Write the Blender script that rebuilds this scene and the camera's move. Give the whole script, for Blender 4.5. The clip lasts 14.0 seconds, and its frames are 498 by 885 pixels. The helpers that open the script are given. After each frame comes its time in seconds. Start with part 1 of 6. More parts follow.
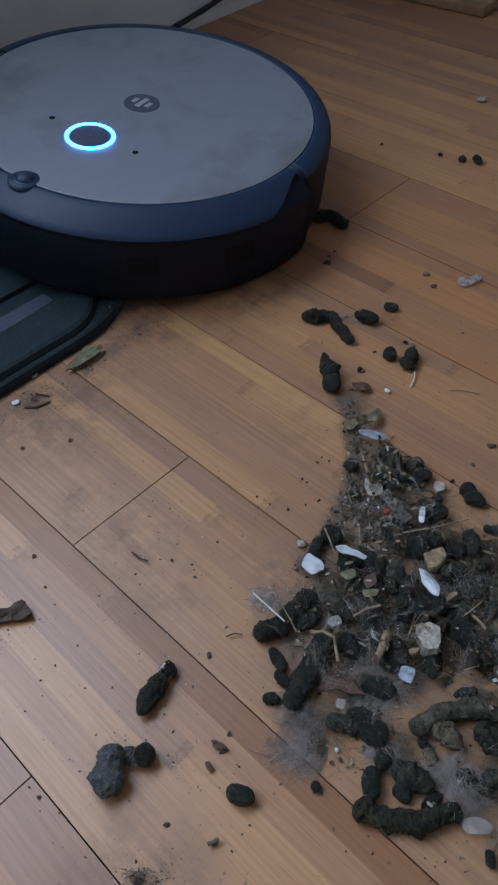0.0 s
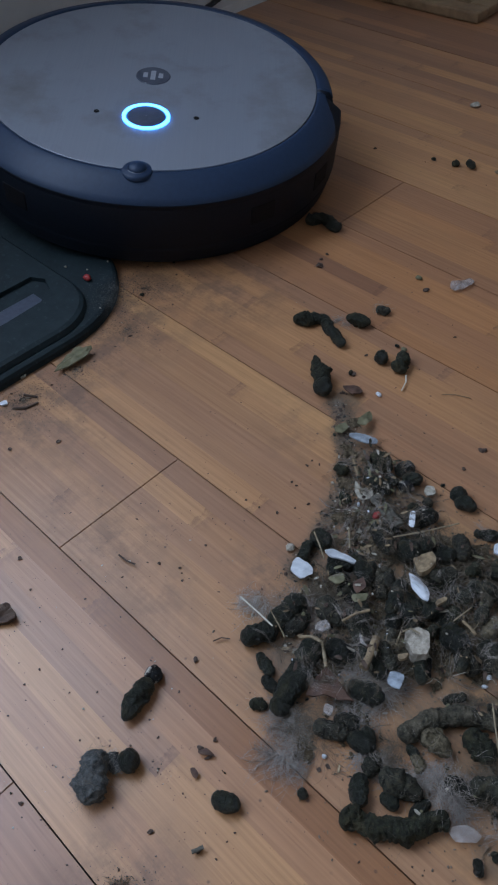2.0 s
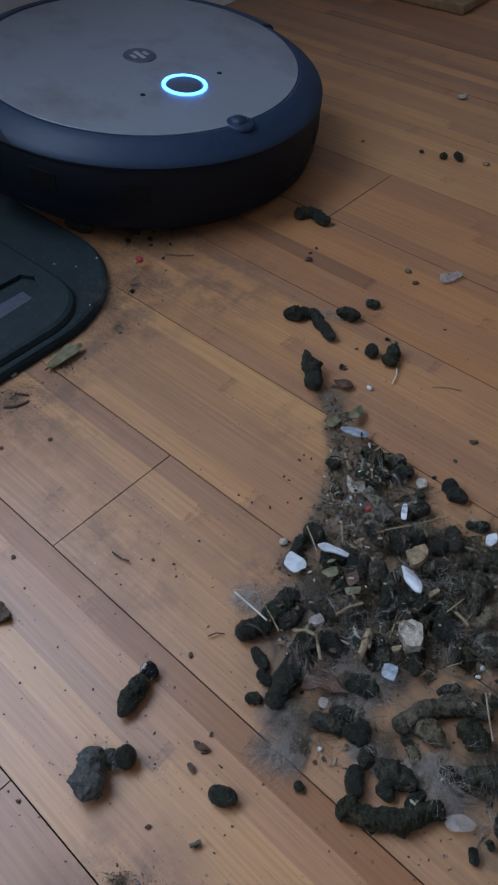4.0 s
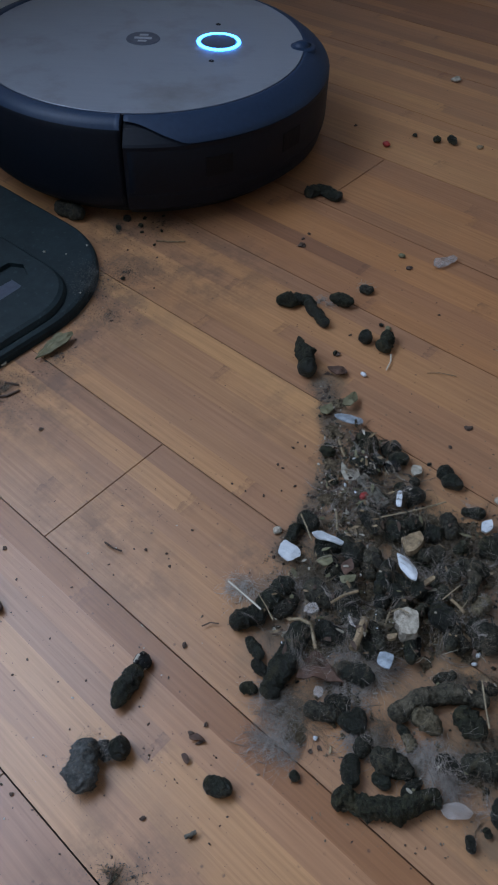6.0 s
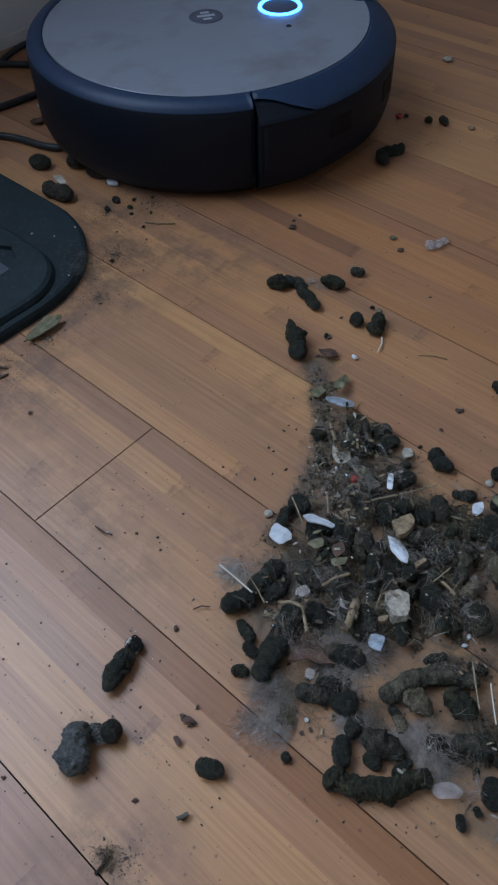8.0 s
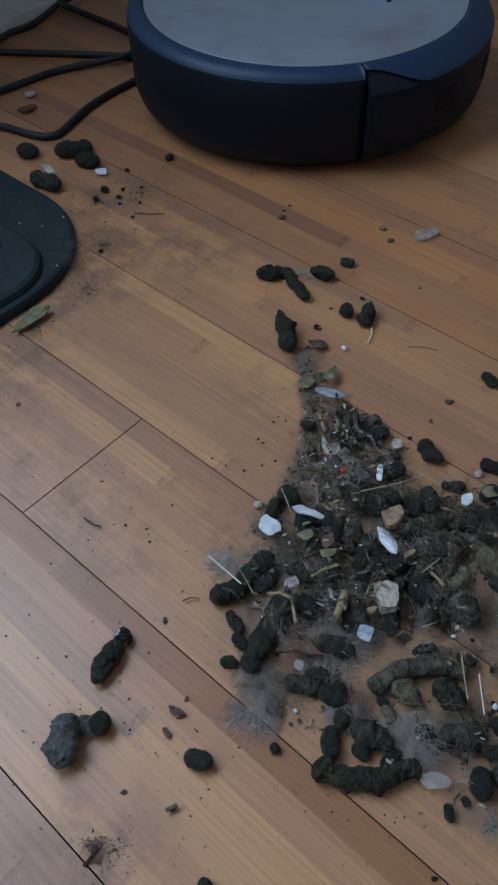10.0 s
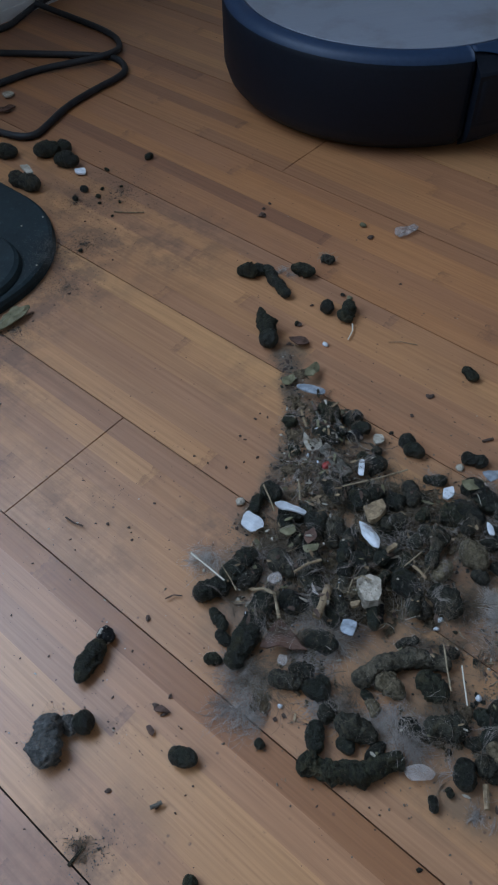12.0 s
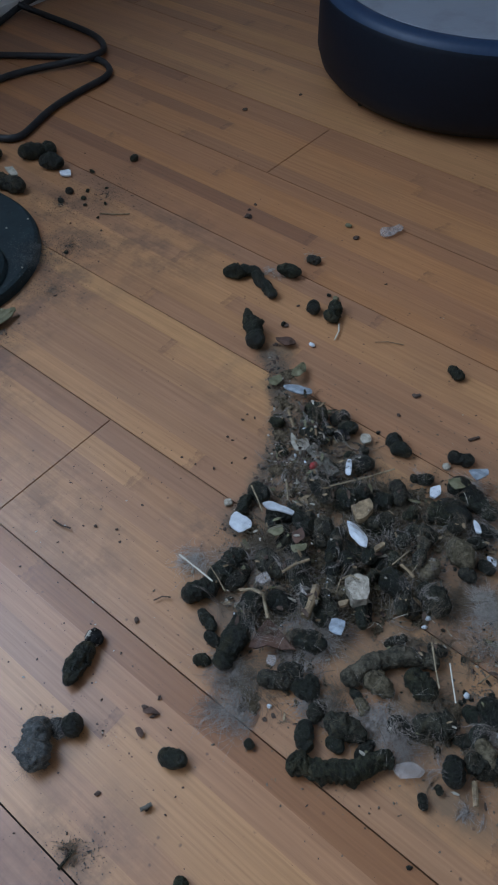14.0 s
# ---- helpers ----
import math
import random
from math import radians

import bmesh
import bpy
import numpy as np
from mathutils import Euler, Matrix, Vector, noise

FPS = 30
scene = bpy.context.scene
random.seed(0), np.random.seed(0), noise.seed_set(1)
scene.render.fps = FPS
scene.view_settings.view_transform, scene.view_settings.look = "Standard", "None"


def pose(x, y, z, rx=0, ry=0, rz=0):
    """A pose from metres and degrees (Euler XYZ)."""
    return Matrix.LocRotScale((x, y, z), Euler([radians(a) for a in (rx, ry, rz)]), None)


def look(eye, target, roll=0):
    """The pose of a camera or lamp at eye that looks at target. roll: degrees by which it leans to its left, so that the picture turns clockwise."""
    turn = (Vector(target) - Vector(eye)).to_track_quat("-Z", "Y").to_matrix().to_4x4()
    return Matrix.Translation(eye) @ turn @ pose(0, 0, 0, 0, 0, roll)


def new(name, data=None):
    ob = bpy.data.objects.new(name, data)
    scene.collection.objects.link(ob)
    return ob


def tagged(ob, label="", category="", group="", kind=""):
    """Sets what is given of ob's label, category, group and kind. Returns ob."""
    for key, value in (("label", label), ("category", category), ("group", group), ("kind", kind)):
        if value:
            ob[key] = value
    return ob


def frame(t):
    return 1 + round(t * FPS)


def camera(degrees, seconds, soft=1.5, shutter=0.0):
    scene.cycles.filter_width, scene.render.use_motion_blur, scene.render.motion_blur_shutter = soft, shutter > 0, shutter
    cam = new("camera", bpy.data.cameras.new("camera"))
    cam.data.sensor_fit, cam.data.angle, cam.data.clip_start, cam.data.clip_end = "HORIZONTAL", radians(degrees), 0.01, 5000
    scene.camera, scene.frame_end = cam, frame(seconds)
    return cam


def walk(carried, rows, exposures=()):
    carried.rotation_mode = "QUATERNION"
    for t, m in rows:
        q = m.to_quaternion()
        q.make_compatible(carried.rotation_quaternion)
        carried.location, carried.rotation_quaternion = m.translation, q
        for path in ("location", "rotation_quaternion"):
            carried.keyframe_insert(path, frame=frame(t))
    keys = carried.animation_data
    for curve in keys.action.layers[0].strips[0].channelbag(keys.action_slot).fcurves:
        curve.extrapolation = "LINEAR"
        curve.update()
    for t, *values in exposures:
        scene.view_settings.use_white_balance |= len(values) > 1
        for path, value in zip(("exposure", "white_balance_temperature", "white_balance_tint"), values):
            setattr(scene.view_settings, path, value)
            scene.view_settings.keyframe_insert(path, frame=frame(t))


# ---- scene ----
# ---- camera and its walk ----
cam = camera(36.0, 14.0, soft=2.1)
PATH = [
    (0, (0.2824, -0.0079, 0.3788), (0.0356, 0.2215, 0.0094), -3.95),
    (0.5, (0.2818, -0.0075, 0.3775), (0.0314, 0.2226, 0.0109), -3.74),
    (1, (0.2818, -0.0064, 0.3769), (0.0344, 0.2269, 0.0103), -3.04),
    (1.5, (0.2825, -0.0064, 0.3770), (0.0357, 0.2275, 0.0104), -2.94),
    (2, (0.2829, -0.0050, 0.3745), (0.0374, 0.2291, 0.0071), -2.99),
    (2.5, (0.2830, -0.0042, 0.3739), (0.0395, 0.2303, 0.0055), -3.06),
    (3, (0.2833, -0.0050, 0.3762), (0.0412, 0.2300, 0.0072), -3.12),
    (5.5, (0.2829, -0.0028, 0.3727), (0.0464, 0.2313, -0.0005), -3.40),
    (6, (0.2826, -0.0017, 0.3712), (0.0479, 0.2315, -0.0036), -3.45),
    (6.5, (0.2822, -0.0010, 0.3699), (0.0496, 0.2313, -0.0069), -3.46),
    (7, (0.2821, -0.0006, 0.3691), (0.0519, 0.2311, -0.0094), -3.34),
    (7.5, (0.2823, -0.0008, 0.3690), (0.0542, 0.2304, -0.0111), -3.18),
    (8, (0.2822, -0.0012, 0.3694), (0.0568, 0.2301, -0.0123), -2.93),
    (10.5, (0.2833, 0.0004, 0.3677), (0.0660, 0.2329, -0.0179), -2.16),
    (11, (0.2853, 0.0002, 0.3676), (0.0694, 0.2347, -0.0177), -1.96),
    (11.5, (0.2862, 0.0004, 0.3664), (0.0719, 0.2369, -0.0185), -1.87),
    (12, (0.2866, 0.0010, 0.3659), (0.0736, 0.2387, -0.0190), -1.96),
    (12.5, (0.2871, 0.0006, 0.3661), (0.0757, 0.2398, -0.0187), -1.76),
    (13, (0.2866, 0.0011, 0.3655), (0.0771, 0.2415, -0.0195), -1.56),
    (13.5, (0.2870, 0.0011, 0.3655), (0.0784, 0.2428, -0.0193), -1.47),
    (14, (0.2875, 0.0011, 0.3660), (0.0798, 0.2440, -0.0185), -1.43),
]
walk(cam, [(t, look(eye, target, roll)) for t, eye, target, roll in PATH], exposures=[(0.0, 0.0, 6450, 10), (8.2, 0.0, 6350, 8), (10.3, 0.0, 6220, 6), (14.0, 0.0, 6180, 6)])

# ---- world, window light and exposure ----
world = bpy.data.worlds.new("world")
scene.world = world
world.use_nodes = True
wn = world.node_tree
sky = wn.nodes.new("ShaderNodeTexSky")
sky.sky_type, sky.sun_disc, sky.sun_elevation, sky.sun_rotation = "NISHITA", False, radians(35), radians(120)
wn.links.new(sky.outputs[0], wn.nodes["Background"].inputs[0])
wn.nodes["Background"].inputs[1].default_value = 0.08

WALL_X = -0.542          # face of the wall behind the dock
ROOM = (WALL_X, 3.0, -2.2, 2.6, 2.45)   # x0, x1, y0, y1, height
WIN = (-1.15, 0.42, 0.52, 1.88)   # window in that wall: y0, y1, z0, z1

lamp = bpy.data.lights.new("window_daylight", "AREA")
lamp.shape, lamp.size, lamp.size_y = "RECTANGLE", WIN[1] - WIN[0], WIN[3] - WIN[2]
lamp.energy, lamp.color = 46, (0.60, 0.745, 1.0)
lamp_ob = new("window_daylight", lamp)
lamp_ob.matrix_world = look((WALL_X - 0.10, (WIN[0] + WIN[1]) / 2, (WIN[2] + WIN[3]) / 2), (2.0, (WIN[0] + WIN[1]) / 2, (WIN[2] + WIN[3]) / 2 - 0.4))
scene.view_settings.exposure = 0.0


# ---- materials ----
def mat(name, rough=0.6, metal=0.0, spec=0.5):
    m = bpy.data.materials.new(name)
    m.use_nodes = True
    b = m.node_tree.nodes["Principled BSDF"]
    b.inputs["Roughness"].default_value = rough
    b.inputs["Metallic"].default_value = metal
    b.inputs["Specular IOR Level"].default_value = spec
    return m, m.node_tree, b


def node(nt, kind, **inputs):
    n = nt.nodes.new("ShaderNode" + kind)
    for key, value in inputs.items():
        n.inputs[key].default_value = value
    return n


def ramp(nt, source, stops):
    r = nt.nodes.new("ShaderNodeValToRGB")
    els = r.color_ramp.elements
    while len(els) < len(stops):
        els.new(0.5)
    for e, (p, c) in zip(els, stops):
        e.position, e.color = p, (c[0], c[1], c[2], 1)
    nt.links.new(source, r.inputs[0])
    return r.outputs[0]


def mix(nt, fac, a, b, blend="MIX"):
    m = nt.nodes.new("ShaderNodeMix")
    m.data_type, m.blend_type = "RGBA", blend
    for sock, v in ((m.inputs[0], fac), (m.inputs[6], a), (m.inputs[7], b)):
        if isinstance(v, (int, float)):
            sock.default_value = v
        elif isinstance(v, tuple):
            sock.default_value = (*v, 1)
        else:
            nt.links.new(v, sock)
    return m.outputs[2]


def math_node(nt, op, a, b=None, c=None):
    n = nt.nodes.new("ShaderNodeMath")
    n.operation = op
    for i, v in enumerate((a, b, c)):
        if v is None:
            continue
        if isinstance(v, (int, float)):
            n.inputs[i].default_value = v
        else:
            nt.links.new(v, n.inputs[i])
    return n.outputs[0]


def bump(nt, bsdf, height, strength, distance):
    b = node(nt, "Bump", Strength=strength, Distance=distance)
    nt.links.new(height, b.inputs["Height"])
    nt.links.new(b.outputs[0], bsdf.inputs["Normal"])


def grained(name, dark, light, scale, rough=0.7, relief=0.5, depth=0.001, spec=0.4, metal=0.0, detail=5.0, spread=0.0, fine=0.0, lo=0.32, hi=0.68, patch=None):
    """A noisy two-tone surface with relief; spread: tone shift from object to object."""
    m, nt, b = mat(name, rough, metal, spec)
    co = node(nt, "TexCoord")
    n1 = node(nt, "TexNoise", Scale=scale, Detail=detail, Roughness=0.65)
    nt.links.new(co.outputs["Object"], n1.inputs["Vector"])
    col = ramp(nt, n1.outputs["Fac"], [(lo, dark), (hi, light)])
    if patch:
        n4 = node(nt, "TexNoise", Scale=scale * 0.36, Detail=3.0, Roughness=0.6)
        nt.links.new(co.outputs["Object"], n4.inputs["Vector"])
        col = mix(nt, ramp(nt, n4.outputs["Fac"], [(0.5, (0, 0, 0)), (0.66, (0.85, 0.85, 0.85))]), col, patch)
    if spread:
        info = node(nt, "ObjectInfo")
        k = math_node(nt, "MULTIPLY_ADD", info.outputs["Random"], spread, 1 - spread / 2)
        hsv = node(nt, "HueSaturation")
        nt.links.new(k, hsv.inputs["Value"])
        nt.links.new(col, hsv.inputs["Color"])
        col = hsv.outputs[0]
    if fine:
        n3 = node(nt, "TexNoise", Scale=scale * 3.5, Detail=2.0)
        nt.links.new(co.outputs["Object"], n3.inputs["Vector"])
        col = mix(nt, ramp(nt, n3.outputs["Fac"], [(0.62, (0, 0, 0)), (0.7, (fine, fine, fine))]), col, tuple(min(1, v * 2.5 + 0.05) for v in light))
    nt.links.new(col, b.inputs["Base Color"])
    n2 = node(nt, "TexNoise", Scale=scale * 3, Detail=4.0)
    nt.links.new(co.outputs["Object"], n2.inputs["Vector"])
    bump(nt, b, math_node(nt, "ADD", n1.outputs["Fac"], n2.outputs["Fac"]), relief, depth)
    return m


def plank_material():
    """Honey-coloured strip flooring: narrow strips of varied tone, fine grain along x, grime, satin varnish."""
    m, nt, b = mat("varnished_bamboo", 0.34, 0, 0.62)
    geo = node(nt, "NewGeometry")
    sep = node(nt, "SeparateXYZ")
    nt.links.new(geo.outputs["Position"], sep.inputs[0])
    x, y = sep.outputs[0], sep.outputs[1]
    info = node(nt, "ObjectInfo")
    # strips of 16 mm, in lengths of about 0.4 m
    row = math_node(nt, "FLOOR", math_node(nt, "DIVIDE", y, 0.016))
    shift = node(nt, "TexWhiteNoise")
    shift.noise_dimensions = "1D"
    nt.links.new(row, shift.inputs["W"])
    run = math_node(nt, "ADD", math_node(nt, "DIVIDE", x, 0.34), math_node(nt, "MULTIPLY", shift.outputs["Value"], 7.0))
    piece = math_node(nt, "FLOOR", run)
    comb = node(nt, "CombineXYZ")
    nt.links.new(row, comb.inputs[0])
    nt.links.new(piece, comb.inputs[1])
    tone = node(nt, "TexWhiteNoise")
    tone.noise_dimensions = "2D"
    nt.links.new(comb.outputs[0], tone.inputs["Vector"])
    strip = math_node(nt, "ADD", math_node(nt, "MULTIPLY_ADD", tone.outputs["Value"], 0.62, 0.12), math_node(nt, "MULTIPLY", info.outputs["Random"], 0.32))
    # one strip beside a joint is plainly darker than its neighbours
    strip = math_node(nt, "SUBTRACT", strip, math_node(nt, "MULTIPLY", math_node(nt, "COMPARE", row, 5.0, 0.1), 0.5))
    base = ramp(nt, strip, [(0.0, (0.195, 0.079, 0.032)), (0.25, (0.315, 0.146, 0.061)), (0.5, (0.405, 0.202, 0.092)), (0.75, (0.462, 0.242, 0.112)), (1.0, (0.555, 0.316, 0.158))])
    # strips lean towards gold or towards red
    tint = node(nt, "HueSaturation")
    nt.links.new(math_node(nt, "MULTIPLY_ADD", info.outputs["Random"], 0.004, math_node(nt, "MULTIPLY_ADD", shift.outputs["Value"], 0.0025, 0.4935)), tint.inputs["Hue"])
    nt.links.new(math_node(nt, "MULTIPLY_ADD", tone.outputs["Value"], 0.16, 0.92), tint.inputs["Saturation"])
    nt.links.new(base, tint.inputs["Color"])
    base = tint.outputs[0]
    # fibre grain, drawn out along the plank
    mp = node(nt, "Mapping", Scale=(9.0, 420.0, 1.0))
    nt.links.new(geo.outputs["Position"], mp.inputs["Vector"])
    g = node(nt, "TexNoise", Scale=1.0, Detail=5.0, Roughness=0.6)
    nt.links.new(mp.outputs[0], g.inputs["Vector"])
    base = mix(nt, 0.52, base, ramp(nt, g.outputs["Fac"], [(0.3, (0.46, 0.38, 0.33)), (0.7, (1, 1, 1))]), "MULTIPLY")
    mp2 = node(nt, "Mapping", Scale=(30.0, 900.0, 1.0))
    nt.links.new(geo.outputs["Position"], mp2.inputs["Vector"])
    g2 = node(nt, "TexNoise", Scale=1.0, Detail=2.0)
    nt.links.new(mp2.outputs[0], g2.inputs["Vector"])
    base = mix(nt, ramp(nt, g2.outputs["Fac"], [(0.6, (0, 0, 0)), (0.74, (0.26, 0.26, 0.26))]), base, (0.17, 0.072, 0.032))
    # the nodes of the cane: a ragged brown smudge across each strip where a length ends
    ragged = node(nt, "TexNoise", Scale=190.0, Detail=4.0, Roughness=0.7)
    nt.links.new(geo.outputs["Position"], ragged.inputs["Vector"])
    cut = math_node(nt, "FRACT", math_node(nt, "ADD", run, math_node(nt, "MULTIPLY", ragged.outputs["Fac"], 0.03)))
    knuckle = math_node(nt, "MULTIPLY", ramp(nt, cut, [(0.0, (1, 1, 1)), (0.045, (0, 0, 0))]), ramp(nt, ragged.outputs["Fac"], [(0.4, (0, 0, 0)), (0.62, (0.6, 0.6, 0.6))]))
    base = mix(nt, knuckle, base, (0.14, 0.062, 0.035))
    # grime: broad worn patches and small smudges
    n1 = node(nt, "TexNoise", Scale=9.0, Detail=6.0, Roughness=0.6)
    nt.links.new(geo.outputs["Position"], n1.inputs["Vector"])
    base = mix(nt, ramp(nt, n1.outputs["Fac"], [(0.52, (0, 0, 0)), (0.75, (0.24, 0.24, 0.24))]), base, (0.17, 0.095, 0.062))
    n2 = node(nt, "TexNoise", Scale=46.0, Detail=5.0, Roughness=0.7)
    nt.links.new(geo.outputs["Position"], n2.inputs["Vector"])
    smear = n2.outputs["Fac"]
    spots = None
    for sx, sy, sr, k in ((-0.10, 0.343, 0.05, 1.0), (-0.14, 0.31, 0.05, 0.8), (-0.10, 0.262, 0.03, 0.6), (0.05, 0.258, 0.026, 0.4), (0.036, 0.272, 0.022, 0.4), (0.03, 0.122, 0.03, 0.75), (0.075, 0.113, 0.026, 0.6), (-0.01, 0.12, 0.03, 0.5), (-0.06, 0.155, 0.035, 0.5), (0.11, 0.165, 0.02, 0.8), (-0.118, 0.155, 0.05, 1.6), (-0.12, 0.22, 0.034, 1.2), (-0.125, 0.265, 0.03, 1.2), (-0.15, 0.30, 0.035, 1.2), (-0.20, 0.34, 0.05, 0.8), (0.178, 0.004, 0.03, 1.0)):
        d = node(nt, "VectorMath")
        d.operation = "DISTANCE"
        nt.links.new(geo.outputs["Position"], d.inputs[0])
        d.inputs[1].default_value = (sx, sy, 0)
        f = math_node(nt, "MULTIPLY", math_node(nt, "MAXIMUM", math_node(nt, "SUBTRACT", 1.0, math_node(nt, "DIVIDE", d.outputs["Value"], sr * 1.5)), 0.0), k)
        spots = f if spots is None else math_node(nt, "MAXIMUM", spots, f)
    blot = math_node(nt, "MULTIPLY", math_node(nt, "MINIMUM", math_node(nt, "MULTIPLY", spots, 1.5), 1.0), ramp(nt, smear, [(0.42, (0, 0, 0)), (0.60, (1, 1, 1))]))
    base = mix(nt, math_node(nt, "MULTIPLY", blot, 0.6), base, (0.135, 0.075, 0.046))
    # the film of dirt under the heap
    dirt = None
    for sx, sy, sr in ((0.20, 0.205, 0.080), (0.245, 0.245, 0.075), (0.285, 0.155, 0.05), (0.140, 0.246, 0.040), (0.055, 0.302, 0.018), (0.077, 0.283, 0.022), (0.095, 0.262, 0.025), (0.108, 0.238, 0.026), (0.118, 0.213, 0.024), (0.124, 0.190, 0.022), (0.165, 0.155, 0.05)):
        d = node(nt, "VectorMath")
        d.operation = "DISTANCE"
        nt.links.new(geo.outputs["Position"], d.inputs[0])
        d.inputs[1].default_value = (sx, sy, 0)
        f = math_node(nt, "MAXIMUM", math_node(nt, "SUBTRACT", 1.0, math_node(nt, "DIVIDE", d.outputs["Value"], sr)), 0.0)
        dirt = f if dirt is None else math_node(nt, "MAXIMUM", dirt, f)
    dirt = math_node(nt, "MULTIPLY", math_node(nt, "MINIMUM", math_node(nt, "MULTIPLY", dirt, 3.0), 1.0), ramp(nt, smear, [(0.28, (0, 0, 0)), (0.58, (0.72, 0.72, 0.72))]))
    # a round brush has swept clean up to the heap's edge
    d = node(nt, "VectorMath")
    d.operation = "DISTANCE"
    nt.links.new(geo.outputs["Position"], d.inputs[0])
    d.inputs[1].default_value = (-0.036, 0.169, 0)
    edge = math_node(nt, "MULTIPLY_ADD", smear, 0.012, d.outputs["Value"])
    dirt = math_node(nt, "MULTIPLY", dirt, ramp(nt, edge, [(0.154, (0.12, 0.12, 0.12)), (0.159, (1, 1, 1))]))
    base = mix(nt, dirt, base, (0.125, 0.088, 0.053))
    # specks
    v = node(nt, "TexVoronoi", Scale=120.0)
    nt.links.new(geo.outputs["Position"], v.inputs["Vector"])
    fleck = math_node(nt, "MULTIPLY", ramp(nt, v.outputs["Distance"], [(0.05, (0.8, 0.8, 0.8)), (0.13, (0, 0, 0))]), ramp(nt, smear, [(0.5, (0, 0, 0)), (0.6, (1, 1, 1))]))
    base = mix(nt, fleck, base, (0.075, 0.04, 0.028))
    nt.links.new(base, b.inputs["Base Color"])
    r = math_node(nt, "ADD", math_node(nt, "MULTIPLY", n1.outputs["Fac"], 0.09), math_node(nt, "MULTIPLY", math_node(nt, "MAXIMUM", dirt, blot), 0.14))
    nt.links.new(math_node(nt, "ADD", r, 0.34), b.inputs["Roughness"])
    bump(nt, b, math_node(nt, "ADD", math_node(nt, "MULTIPLY", g.outputs["Fac"], 0.8), smear), 0.16, 0.0008)
    return m


